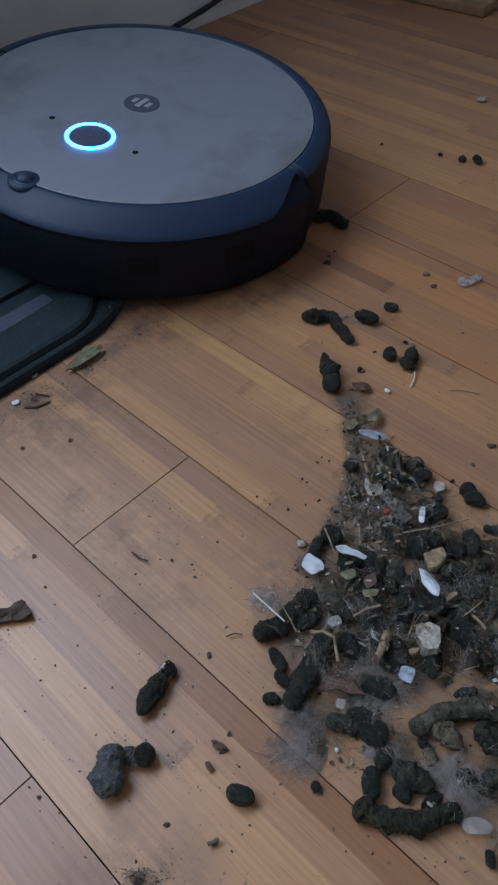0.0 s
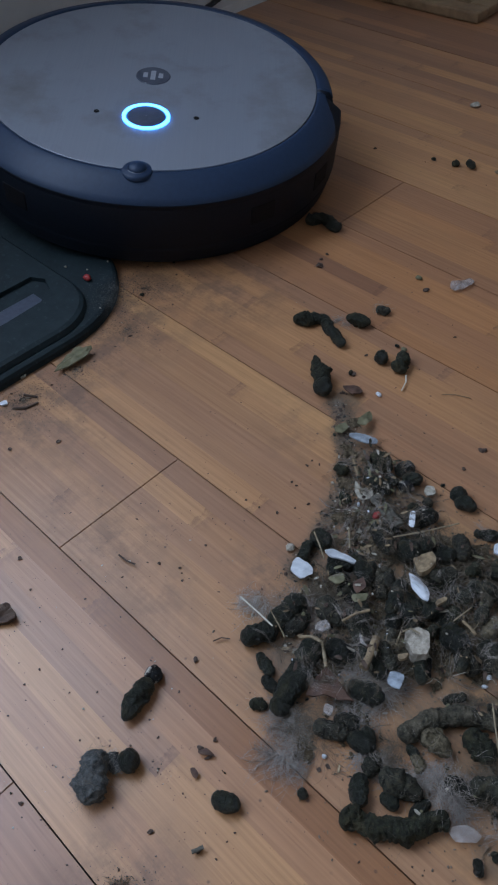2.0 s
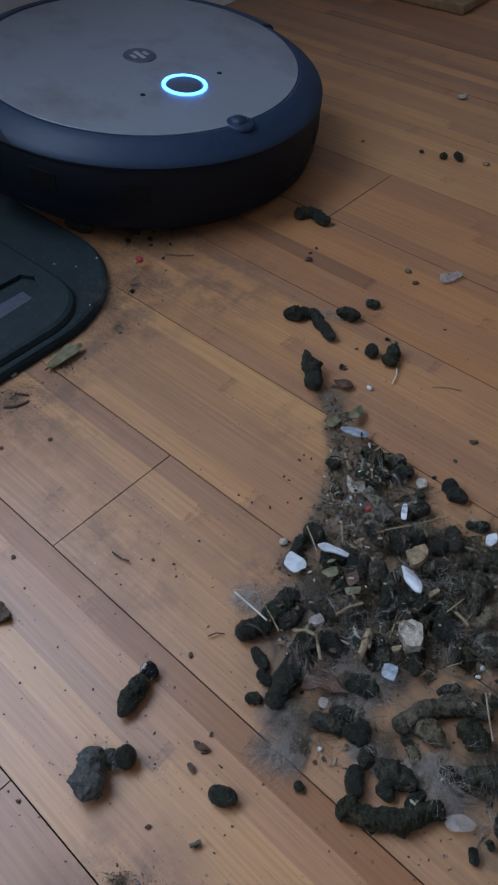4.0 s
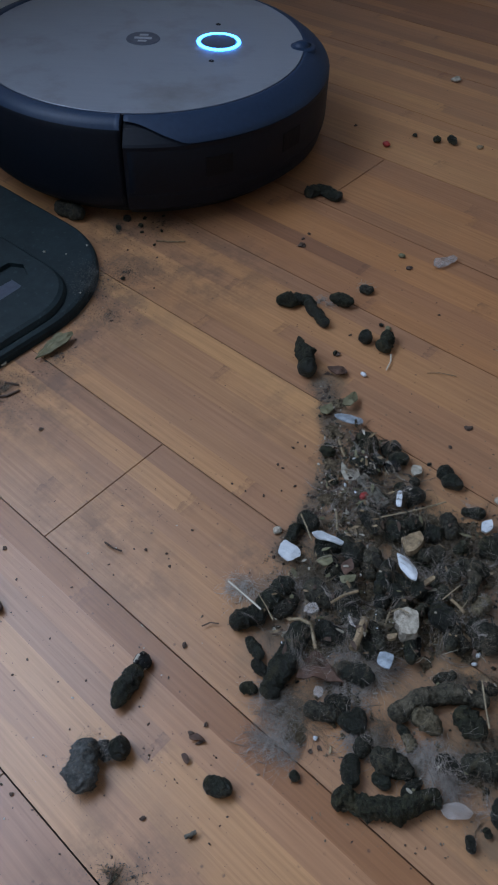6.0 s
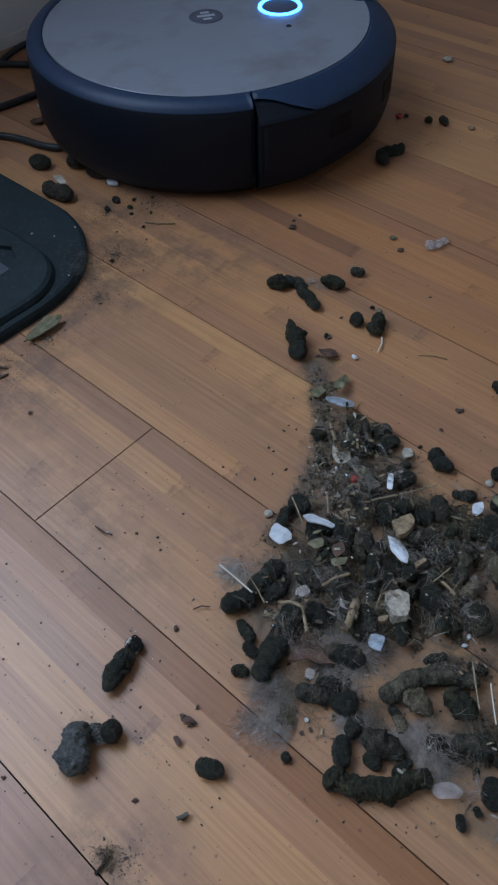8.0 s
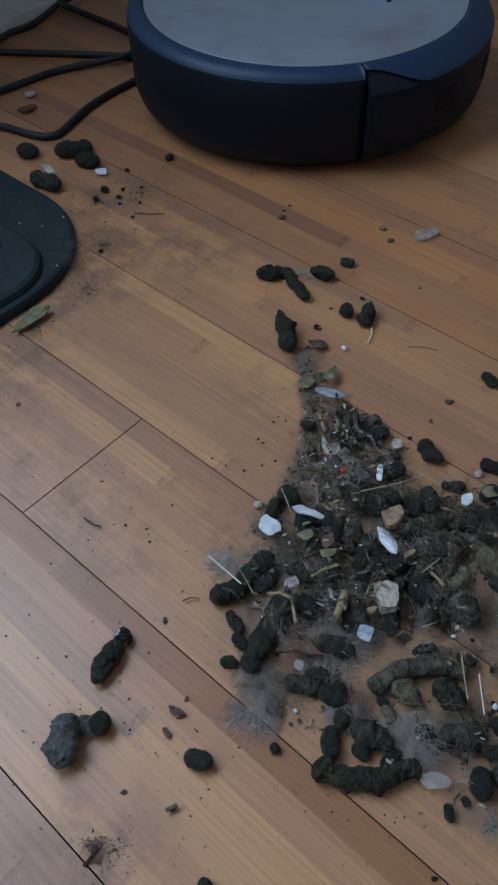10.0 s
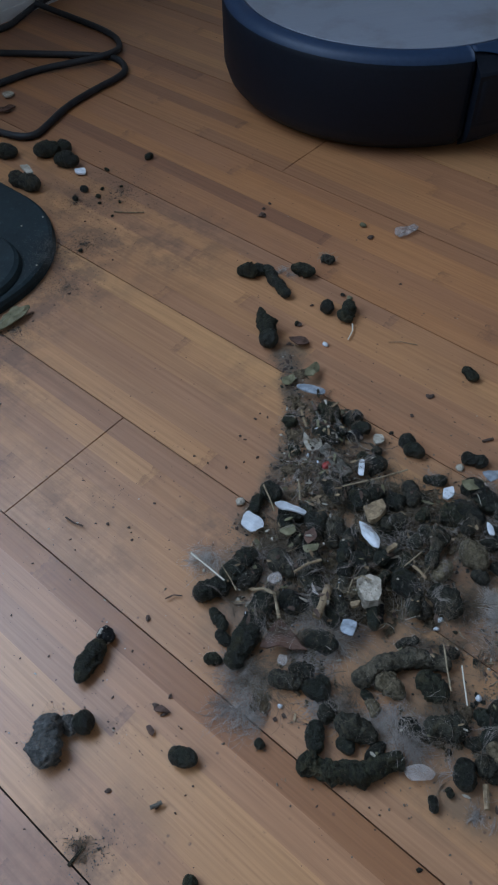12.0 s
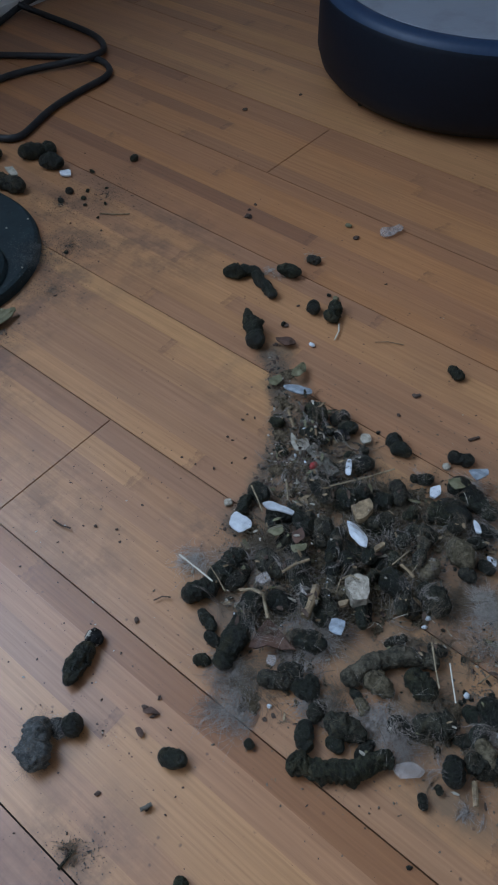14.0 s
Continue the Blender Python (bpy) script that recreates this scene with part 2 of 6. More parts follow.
M = {
    "plank": plank_material(),
    "gap": grained("gap_filler", (0.013, 0.009, 0.007), (0.034, 0.024, 0.018), 60, 0.9),
    "wall": grained("white_wall_paint", (0.62, 0.62, 0.6), (0.75, 0.75, 0.74), 6, 0.6, 0.1, 0.0006),
    "base": grained("scuffed_white_gloss_paint", (0.60, 0.585, 0.55), (0.82, 0.81, 0.79), 14, 0.4, 0.12, 0.0008, detail=8),
    "ceil": grained("ceiling_paint", (0.66, 0.65, 0.63), (0.74, 0.73, 0.71), 5, 0.8, 0.1, 0.0006),
    "dark": grained("dry_dark_dropping", (0.0014, 0.002, 0.0013), (0.024, 0.028, 0.017), 420, 0.46, 1.0, 0.0022, 0.42, spread=0.8, fine=0.3, patch=(0.036, 0.032, 0.014)),
    "grey": grained("dusty_grey_dropping", (0.006, 0.006, 0.0045), (0.070, 0.064, 0.044), 420, 0.8, 1.0, 0.002, 0.35, spread=0.7, fine=0.4, patch=(0.085, 0.070, 0.043)),
    "moss": grained("greenish_dropping", (0.003, 0.004, 0.002), (0.042, 0.043, 0.021), 420, 0.75, 1.0, 0.0022, 0.35, spread=0.6, fine=0.35, patch=(0.066, 0.056, 0.026)),
    "tan": grained("tan_granular_lump", (0.055, 0.044, 0.026), (0.27, 0.22, 0.14), 520, 0.9, 1.0, 0.0016, 0.25, spread=0.4, patch=(0.10, 0.082, 0.045)),
    "spot": grained("spotted_dropping", (0.008, 0.008, 0.008), (0.46, 0.42, 0.35), 260, 0.75, 1.0, 0.0016, 0.35, detail=2, lo=0.54, hi=0.62),
    "felt": grained("grey_dust_felt", (0.030, 0.032, 0.032), (0.14, 0.14, 0.132), 420, 0.95, 0.8, 0.0014, 0.25, fine=0.3, patch=(0.05, 0.052, 0.05)),
    "furry": grained("dusty_matted_lump", (0.004, 0.0045, 0.0035), (0.055, 0.053, 0.037), 520, 0.9, 0.9, 0.0016, 0.25, spread=0.6, fine=0.45, patch=(0.062, 0.052, 0.031)),
    "log": grained("grey_brown_dropping", (0.010, 0.009, 0.006), (0.115, 0.100, 0.066), 380, 0.8, 1.0, 0.002, 0.35, spread=0.3, fine=0.3, patch=(0.15, 0.125, 0.085)),
    "white": grained("matt_white_shell", (0.50, 0.53, 0.56), (0.73, 0.75, 0.77), 260, 0.55, 0.3, 0.0005),
    "paleblue": grained("bluish_scrap", (0.16, 0.18, 0.20), (0.42, 0.47, 0.52), 220, 0.5, 0.5, 0.001),
    "film": grained("dull_film", (0.34, 0.29, 0.25), (0.56, 0.50, 0.47), 150, 0.35, 0.7, 0.0015),
    "paper": grained("cream_scrap", (0.24, 0.215, 0.165), (0.54, 0.49, 0.40), 260, 0.8, 0.5, 0.001),
    "stone": grained("beige_crumb", (0.24, 0.205, 0.155), (0.60, 0.53, 0.43), 240, 0.85, 0.8, 0.0015),
    "wood": grained("raw_wood", (0.11, 0.075, 0.042), (0.38, 0.275, 0.16), 260, 0.75, 0.5, 0.001),
    "greywood": grained("grey_wood", (0.055, 0.050, 0.038), (0.20, 0.18, 0.145), 280, 0.85, 0.8, 0.0015),
    "straw": grained("dry_straw", (0.15, 0.11, 0.065), (0.37, 0.295, 0.185), 320, 0.7, 0.3, 0.0005),
    "palestraw": grained("pale_straw", (0.48, 0.43, 0.34), (0.64, 0.60, 0.50), 200, 0.6, 0.3, 0.0005),
    "leaf": grained("dry_leaf_green", (0.10, 0.095, 0.05), (0.215, 0.195, 0.11), 130, 0.7, 0.6, 0.001),
    "brownleaf": grained("dry_leaf_brown", (0.05, 0.028, 0.02), (0.14, 0.075, 0.05), 130, 0.75, 0.6, 0.001),
    "bark": grained("brown_bark", (0.045, 0.028, 0.022), (0.13, 0.085, 0.06), 150, 0.8, 0.8, 0.0015),
    "red": grained("dull_red_skin", (0.22, 0.02, 0.02), (0.42, 0.05, 0.045), 150, 0.5, 0.3, 0.0006),
    "hair_grey": grained("grey_pet_hair", (0.17, 0.145, 0.125), (0.40, 0.345, 0.30), 300, 0.6, 0.0),
    "hair_brown": grained("brown_pet_hair", (0.08, 0.058, 0.038), (0.20, 0.155, 0.105), 300, 0.65, 0.0),
    "hair_pale": grained("pale_pet_hair", (0.27, 0.235, 0.20), (0.50, 0.445, 0.39), 300, 0.6, 0.0),
    "dust": grained("grey_dust", (0.10, 0.074, 0.052), (0.25, 0.195, 0.145), 400, 0.95, 0.8, 0.001),
    "mat": grained("matted_brown_dust", (0.020, 0.015, 0.009), (0.21, 0.16, 0.10), 330, 0.95, 1.0, 0.002, 0.2, fine=0.4, patch=(0.095, 0.070, 0.042)),
    "shellblack": grained("navy_black_plastic", (0.0025, 0.005, 0.010), (0.0042, 0.0075, 0.0145), 300, 0.55, 0.15, 0.0002, 0.24),
    "bumper": grained("slate_bumper_plastic", (0.008, 0.024, 0.058), (0.012, 0.031, 0.070), 240, 0.5, 0.12, 0.0002, 0.4),
    "seam": grained("black_rubber", (0.003, 0.003, 0.004), (0.007, 0.007, 0.009), 200, 0.7, spec=0.2),
    "button": grained("dark_grey_button", (0.05, 0.06, 0.085), (0.075, 0.085, 0.115), 240, 0.4, 0.1, 0.0002),
    "emblem": grained("emblem_light_grey", (0.28, 0.30, 0.34), (0.36, 0.38, 0.42), 240, 0.45, 0.1, 0.0002),
    "dock": grained("dusty_black_dock_plastic", (0.007, 0.015, 0.018), (0.014, 0.026, 0.030), 70, 0.65, 0.3, 0.0006, 0.3, fine=0.15),
    "cord": grained("black_cord_rubber", (0.010, 0.011, 0.013), (0.022, 0.023, 0.026), 120, 0.5, 0.2, 0.0004),
    "ventwood": grained("oiled_oak_vent", (0.17, 0.10, 0.05), (0.30, 0.19, 0.10), 40, 0.55, 0.3, 0.0008),
    "glass": grained("window_frame_white", (0.7, 0.7, 0.68), (0.8, 0.8, 0.79), 12, 0.4, 0.1, 0.0004),
}


def plate_material():
    """Satin grey plate with faint brushed lines and dusty smears."""
    m, nt, b = mat("satin_grey_plate", 0.42, 0.35, 0.5)
    co = node(nt, "TexCoord")
    mp = node(nt, "Mapping", Scale=(14.0, 700.0, 1.0))
    nt.links.new(co.outputs["Object"], mp.inputs["Vector"])
    g = node(nt, "TexNoise", Scale=1.0, Detail=3.0)
    nt.links.new(mp.outputs[0], g.inputs["Vector"])
    col = ramp(nt, g.outputs["Fac"], [(0.3, (0.252, 0.277, 0.322)), (0.7, (0.268, 0.293, 0.338))])
    n = node(nt, "TexNoise", Scale=11.0, Detail=6.0, Roughness=0.62)
    nt.links.new(co.outputs["Object"], n.inputs["Vector"])
    col = mix(nt, ramp(nt, n.outputs["Fac"], [(0.5, (0, 0, 0)), (0.68, (0.7, 0.7, 0.7))]), col, (0.165, 0.158, 0.158))
    nt.links.new(col, b.inputs["Base Color"])
    nt.links.new(math_node(nt, "MULTIPLY_ADD", n.outputs["Fac"], 0.3, 0.28), b.inputs["Roughness"])
    bump(nt, b, g.outputs["Fac"], 0.012, 0.0002)
    return m


def glow_material():
    m, nt, b = mat("blue_led_glow", 0.4)
    b.inputs["Base Color"].default_value = (0.02, 0.2, 0.6, 1)
    b.inputs["Emission Color"].default_value = (0.04, 0.27, 1.0, 1)
    b.inputs["Emission Strength"].default_value = 12.0
    return m


M["film"].node_tree.nodes["Principled BSDF"].inputs["Alpha"].default_value = 0.4
M["plate"], M["glow"] = plate_material(), glow_material()


# ---- mesh helpers ----
def part(name, bm, material, parent=None, label="", smooth=False, m=None):
    """Links a bmesh as one mesh object, under a parent or as a thing of its own."""
    me = bpy.data.meshes.new(name)
    bm.normal_update()
    bm.to_mesh(me)
    bm.free()
    me.materials.append(M[material])
    if smooth:
        me.polygons.foreach_set("use_smooth", [True] * len(me.polygons))
    ob = new(name, me)
    ob.parent = parent
    if m is not None:
        ob.matrix_basis = m
    if label:
        tagged(ob, label)
    return ob


def box(bm, x0, x1, y0, y1, z0, z1, bevel=0.0):
    r = bmesh.ops.create_cube(bm, size=1)
    vs = r["verts"]
    for v in vs:
        v.co = ((x0 + x1) / 2 + v.co.x * (x1 - x0), (y0 + y1) / 2 + v.co.y * (y1 - y0), (z0 + z1) / 2 + v.co.z * (z1 - z0))
    if bevel:
        es = list({e for v in vs for e in v.link_edges})
        bmesh.ops.bevel(bm, geom=es, offset=bevel, segments=2, affect="EDGES", profile=0.6)
    return bm


def revolve(bm, profile, a0=0.0, a1=360.0, steps=96):
    """Turns a profile of (radius, height) about z, from a0 to a1 degrees."""
    full = abs(a1 - a0) >= 360
    n = steps if full else steps + 1
    rings = [[bm.verts.new((r * math.cos(radians(a0 + (a1 - a0) * i / steps)), r * math.sin(radians(a0 + (a1 - a0) * i / steps)), z)) for r, z in profile] for i in range(n)]
    for i in range(steps):
        a, b = rings[i], rings[(i + 1) % n]
        for j in range(len(profile) - 1):
            bm.faces.new((a[j], b[j], b[j + 1], a[j + 1]))
    if not full:
        for ring in (rings[0], rings[-1]):
            bm.faces.new(ring)
    return rings


def rocky(bm, r, squash, seed, rough=0.35, level=2):
    """An uneven little lump of radius r that rests on z = 0."""
    bmesh.ops.create_icosphere(bm, subdivisions=level, radius=1)
    o = Vector((seed * 3.1, seed * 1.7, seed * 2.3))
    for v in bm.verts:
        d = v.co.normalized()
        k = 1 + rough * noise.noise(d * 1.6 + o) + 0.5 * rough * noise.noise(d * 4 + o)
        v.co = Vector((d.x * k * r, d.y * k * r * (0.75 + 0.2 * math.sin(seed)), max(-squash * 0.75, d.z * k * squash) * r))
    low = min(v.co.z for v in bm.verts)
    for v in bm.verts:
        v.co.z -= low
    return bm


# ---- the room ----
def wall_with_window(name, x0, x1, y0, y1, h, win):
    bm = bmesh.new()
    wy0, wy1, wz0, wz1 = win
    box(bm, x0, x1, y0, wy0, 0, h)
    box(bm, x0, x1, wy1, y1, 0, h)
    box(bm, x0, x1, wy0, wy1, 0, wz0)
    box(bm, x0, x1, wy0, wy1, wz1, h)
    return part(name, bm, "wall")


RX0, RX1, RY0, RY1, RH = ROOM
tagged(wall_with_window("wall_west", RX0 - 0.16, RX0, RY0, RY1, RH, WIN), "white painted plaster wall behind the dock", "wall", kind="structure")
# three walls and a ceiling out of view, added to bounce the window light
for wname, b in (("unseen_wall_east", (RX1, RX1 + 0.12, RY0, RY1)), ("unseen_wall_south", (RX0 - 0.16, RX1 + 0.12, RY0 - 0.12, RY0)), ("unseen_wall_north", (RX0 - 0.16, RX1 + 0.12, RY1, RY1 + 0.12))):
    bm = box(bmesh.new(), b[0], b[1], b[2], b[3], 0, RH)
    tagged(part(wname, bm, "wall"), "plain white unseen wall added to close the room", "wall", kind="structure")
tagged(part("ceiling", box(bmesh.new(), RX0 - 0.16, RX1 + 0.12, RY0 - 0.12, RY1 + 0.12, RH, RH + 0.1), "ceil"), "plain white unseen ceiling added to bounce light", "ceiling", kind="structure")


def window():
    win = tagged(new("window_1"), "white framed window with daylight behind", "window", kind="structure")
    win.location = (RX0, WIN[0], WIN[2])
    w, h = WIN[1] - WIN[0], WIN[3] - WIN[2]
    for x in (0.0, w - 0.045):
        part("frame_stile", box(bmesh.new(), -0.07, -0.025, x, x + 0.045, 0, h, 0.004), "glass", win)
    for z in (0.0, h - 0.045):
        part("frame_rail", box(bmesh.new(), -0.068, -0.027, 0.047, w - 0.047, z, z + 0.045, 0.004), "glass", win)
    part("sill", box(bmesh.new(), -0.02, 0.05, -0.04, w + 0.04, -0.03, -0.003, 0.005), "glass", win)


window()


def baseboard():
    """Painted board with a rounded top and a quarter-round at its foot."""
    bm = bmesh.new()
    prof = [(0, 0.004), (0.018, 0.004), (0.018, 0.012), (0.013, 0.018), (0.0125, 0.085), (0.009, 0.094), (0.0, 0.097)]
    ends = []
    for y in (RY0 + 0.002, RY1 - 0.002):
        ends.append([bm.verts.new((RX0 + 0.0005 + x - 0.018, y, z)) for x, z in prof])
    for j in range(len(prof) - 1):
        bm.faces.new((ends[0][j], ends[1][j], ends[1][j + 1], ends[0][j + 1]))
    return tagged(part("baseboard", bm, "base"), "scuffed white painted baseboard along the wall", "baseboard", kind="structure")


baseboard()


# ---- the dock plate ----
def rounded_rect(x0, x1, y0, y1, r, steps=12):
    pts = []
    for cx, cy, a in ((x1 - r, y1 - r, 0), (x0 + r * 0.2, y1 - r * 0.2, 90), (x0 + r * 0.2, y0 + r * 0.2, 180), (x1 - r, y0 + r, 270)):
        rr = r if cx > (x0 + x1) / 2 else r * 0.2
        pts += [(cx + rr * math.cos(radians(a + 90 * i / steps)), cy + rr * math.sin(radians(a + 90 * i / steps))) for i in range(steps + 1)]
    return pts


def slab(bm, pts, z0, z1, bevel, hole=None):
    """A flat plate from an outline, its top edge rounded; hole: outline of a recess through the top."""
    def ring(k, z):
        cx, cy = sum(p[0] for p in pts) / len(pts), sum(p[1] for p in pts) / len(pts)
        out = []
        for x, y in pts:
            d = math.hypot(x - cx, y - cy)
            out.append(bm.verts.new((x - (x - cx) / d * k, y - (y - cy) / d * k, z)))
        return out
    rings = [ring(0, z0), ring(0, z1 - bevel), ring(bevel * 0.35, z1 - bevel * 0.3), ring(bevel, z1)]
    n = len(pts)
    for a, b in zip(rings, rings[1:]):
        for i in range(n):
            bm.faces.new((a[i], a[(i + 1) % n], b[(i + 1) % n], b[i]))
    top = rings[-1]
    if hole:
        inner = [bm.verts.new((x, y, z1)) for x, y in hole]
        low = [bm.verts.new((x, y, z0 + 0.002)) for x, y in hole]
        es = [bm.edges.new((top[i], top[(i + 1) % n])) if bm.edges.get((top[i], top[(i + 1) % n])) is None else bm.edges.get((top[i], top[(i + 1) % n])) for i in range(n)]
        h = len(inner)
        es += [bm.edges.new((inner[i], inner[(i + 1) % h])) for i in range(h)]
        bmesh.ops.triangle_fill(bm, use_beauty=True, use_dissolve=False, edges=es)
        for i in range(h):
            bm.faces.new((inner[i], inner[(i + 1) % h], low[(i + 1) % h], low[i]))
        bm.faces.new(low)
    else:
        bm.faces.new(top)
    bmesh.ops.recalc_face_normals(bm, faces=bm.faces)


def dock():
    d = tagged(new("charging_dock"), "dusty black plastic charging dock plate on the planks", "charging dock")
    bm = bmesh.new()
    slab(bm, rounded_rect(-0.50, -0.1345, -0.02, 0.309, 0.095), 0.0, 0.009, 0.004)
    part("base_plate", bm, "dock", d)
    hole = [(-0.216, 0.120), (-0.216, 0.236), (-0.205, 0.242), (-0.190, 0.236), (-0.182, 0.222), (-0.180, 0.190), (-0.180, 0.120)]
    bm = bmesh.new()
    slab(bm, rounded_rect(-0.48, -0.140, 0.035, 0.256, 0.045), 0.0092, 0.0150, 0.005, hole)
    part("raised_pad", bm, "dock", d)
    # paler grey strip over the front half of the recess floor
    bm = box(bmesh.new(), -0.199, -0.182, 0.124, 0.226, 0.0112, 0.0122, 0.0005)
    part("recess_strip", bm, "button", d, "dull grey strip in the recess")
    return d


dock()


# ---- the floor vent ----
def floor_vent():
    v = tagged(new("floor_vent"), "brown wooden floor vent cover with dark slots", "floor vent")
    v.location = (-0.262, 0.962, 0)
    v.rotation_euler.z = radians(3)
    L, W = 0.31, 0.135
    for x0, x1, y0, y1 in ((-L, 0, 0, 0.028), (-L, 0, W - 0.028, W), (-L, -L + 0.03, 0.0285, W - 0.0285), (-0.03, 0, 0.0285, W - 0.0285)):
        part("rim_board", box(bmesh.new(), x0, x1, y0, y1, 0.0005, 0.014, 0.003), "ventwood", v)
    for i in range(3):
        y = 0.04 + i * 0.0215
        part("slat", box(bmesh.new(), -L + 0.031, -0.031, y, y + 0.011, 0.002, 0.012, 0.002), "ventwood", v)
    # thin black sheet painted in for the shade of the duct below the slats
    part("duct_shade_sheet", box(bmesh.new(), -L + 0.031, -0.031, 0.029, W - 0.029, 0.0004, 0.0016), "seam", v, "black sheet standing for the shade under the slats")
    return v


floor_vent()


# ---- the power cord ----
def power_cord():
    cu = bpy.data.curves.new("power_cord", "CURVE")
    cu.dimensions, cu.bevel_depth, cu.bevel_resolution, cu.resolution_u = "3D", 0.0034, 3, 10
    strands = (
        [(-0.50, 0.43, 0.0), (-0.531, 0.485, 0.0), (-0.521, 0.513, 0.0), (-0.530, 0.545, 0.001), (-0.5345, 0.575, 0.006), (-0.535, 0.66, 0.010), (-0.535, 0.70, 0.014), (-0.535, 0.755, 0.022), (-0.535, 0.80, 0.035), (-0.536, 0.86, 0.075)],
        [(-0.532, 0.568, 0.008), (-0.513, 0.578, 0.001), (-0.447, 0.5802, 0), (-0.4047, 0.5758, 0), (-0.380, 0.5593, 0), (-0.370, 0.5414, 0.004), (-0.378, 0.5181, 0.003), (-0.4123, 0.4696, 0), (-0.4181, 0.4297, 0), (-0.4216, 0.4038, 0), (-0.43, 0.36, 0), (-0.46, 0.325, 0.0)],
        [(-0.55, 0.42, 0.002), (-0.4937, 0.4577, 0), (-0.4415, 0.4936, 0), (-0.390, 0.5289, 0), (-0.3669, 0.5403, 0), (-0.3412, 0.5307, 0), (-0.331, 0.5146, 0), (-0.3312, 0.4757, 0), (-0.3269, 0.4349, 0), (-0.3145, 0.403, 0), (-0.307, 0.3797, 0), (-0.3216, 0.3679, 0), (-0.3638, 0.3606, 0), (-0.41, 0.335, 0), (-0.43, 0.318, 0)],
    )
    for pts in strands:
        sp = cu.splines.new("NURBS")
        sp.points.add(len(pts) - 1)
        for p, (x, y, z) in zip(sp.points, pts):
            p.co = (max(x, -0.5365), y, z + 0.0036, 1)
        sp.order_u, sp.use_endpoint_u = 3, True
    cu.materials.append(M["cord"])
    return tagged(new("power_cord", cu), "black rubber power cord looping over the planks", "power cord")


power_cord()


# ---- the robot vacuum ----
def robot_vacuum():
    r = tagged(new("robot_vacuum"), "dark blue-black round robot vacuum with grey top plate", "robot vacuum")
    S = 88.0   # the bumper's half angle
    bm = bmesh.new()
    revolve(bm, [(0.0004, 0.008), (0.148, 0.008), (0.153, 0.013), (0.153, 0.080), (0.1476, 0.0862), (0.0004, 0.0862)])
    body = part("body", bm, "shellblack", r)
    bm = bmesh.new()
    revolve(bm, [(0.1476, 0.0870), (0.1484, 0.0884), (0.1510, 0.0887), (0.1590, 0.0872), (0.1625, 0.0835), (0.1642, 0.0775), (0.1642, 0.026), (0.1605, 0.014), (0.1535, 0.006), (0.1535, 0.030)], S + 0.8, 360 - S - 0.8, 110)
    bmesh.ops.recalc_face_normals(bm, faces=bm.faces)
    part("rear_shell", bm, "shellblack", body, "dark rear shell with a narrow rim", smooth=True)
    bm = bmesh.new()
    revolve(bm, [(0.1478, 0.0874), (0.1486, 0.0889), (0.1512, 0.0892), (0.1590, 0.0876), (0.1622, 0.0846), (0.1634, 0.0820)], S + 1.0, 360 - S - 1.0, 110)
    part("rear_rim", bm, "bumper", body, "narrow slate blue rim round the rear", smooth=True)
    bm = bmesh.new()
    revolve(bm, [(0.1480, 0.0868), (0.1600, 0.0818), (0.1705, 0.0742), (0.1722, 0.0722), (0.1722, 0.030), (0.1690, 0.017), (0.1560, 0.006), (0.1535, 0.030)], -S, S, 110)
    bmesh.ops.recalc_face_normals(bm, faces=bm.faces)
    bumper = part("bumper", bm, "shellblack", r, "dark plastic front bumper")
    bm = bmesh.new()
    prof = [(0.1476, 0.0872), (0.1481, 0.0884), (0.1510, 0.0882), (0.1600, 0.0840), (0.1690, 0.0780), (0.1714, 0.0757), (0.1726, 0.0735)]
    rings = revolve(bm, prof, -S, S, 110)
    for i, ring in enumerate(rings):
        # the blue slope starts as a narrow lip at the seam and widens over the first 18 degrees
        u = min(1.0, min(i, len(rings) - 1 - i) * (2 * S / 110) / 18)
        reach = 0.1558 + (0.1726 - 0.1558) * u * u * (3 - 2 * u)
        for v, (pr, pz) in zip(ring, prof):
            if pr > reach:
                a, (lr, lz), (hr, hz) = math.atan2(v.co.y, v.co.x), *next((p, q) for p, q in zip(prof, prof[1:]) if p[0] <= reach <= q[0])
                v.co = (reach * math.cos(a), reach * math.sin(a), lz + (hz - lz) * (reach - lr) / (hr - lr))
    bmesh.ops.remove_doubles(bm, verts=bm.verts, dist=1e-5)
    part("bumper_bevel", bm, "bumper", bumper, "slate blue sloping bumper top", smooth=True)
    bm = bmesh.new()
    revolve(bm, [(0.1723, 0.0690), (0.1727, 0.0680), (0.1727, 0.034), (0.1723, 0.033)], -S + 1, S - 1, 80)
    part("bumper_band", bm, "shellblack", bumper, "glossy dark band round the bumper", smooth=True)
    for a in (-S - 1.4, S + 1.4):
        bm = box(bmesh.new(), 0.158, 0.1640, -0.0020, 0.0020, 0.018, 0.074, 0.0008)
        part("bumper_seam", bm, "seam", r, m=pose(0, 0, 0, 0, 0, a))
    for a in (-62, -36, 36, 62):
        bm = box(bmesh.new(), 0.1712, 0.1731, -0.012, 0.012, 0.043, 0.060, 0.0008)
        part("side_sensor", bm, "seam", bumper, "small dark sensor window", m=pose(0, 0, 0, 0, 0, a))
    bm = bmesh.new()
    revolve(bm, [(0.0005, 0.0888), (0.1471, 0.0888), (0.1474, 0.0886), (0.1474, 0.0870)])
    plate = part("top_plate", bm, "plate", r, "satin grey plate with dusty smears", smooth=False)
    # clean button with its glowing ring
    bm = bmesh.new()
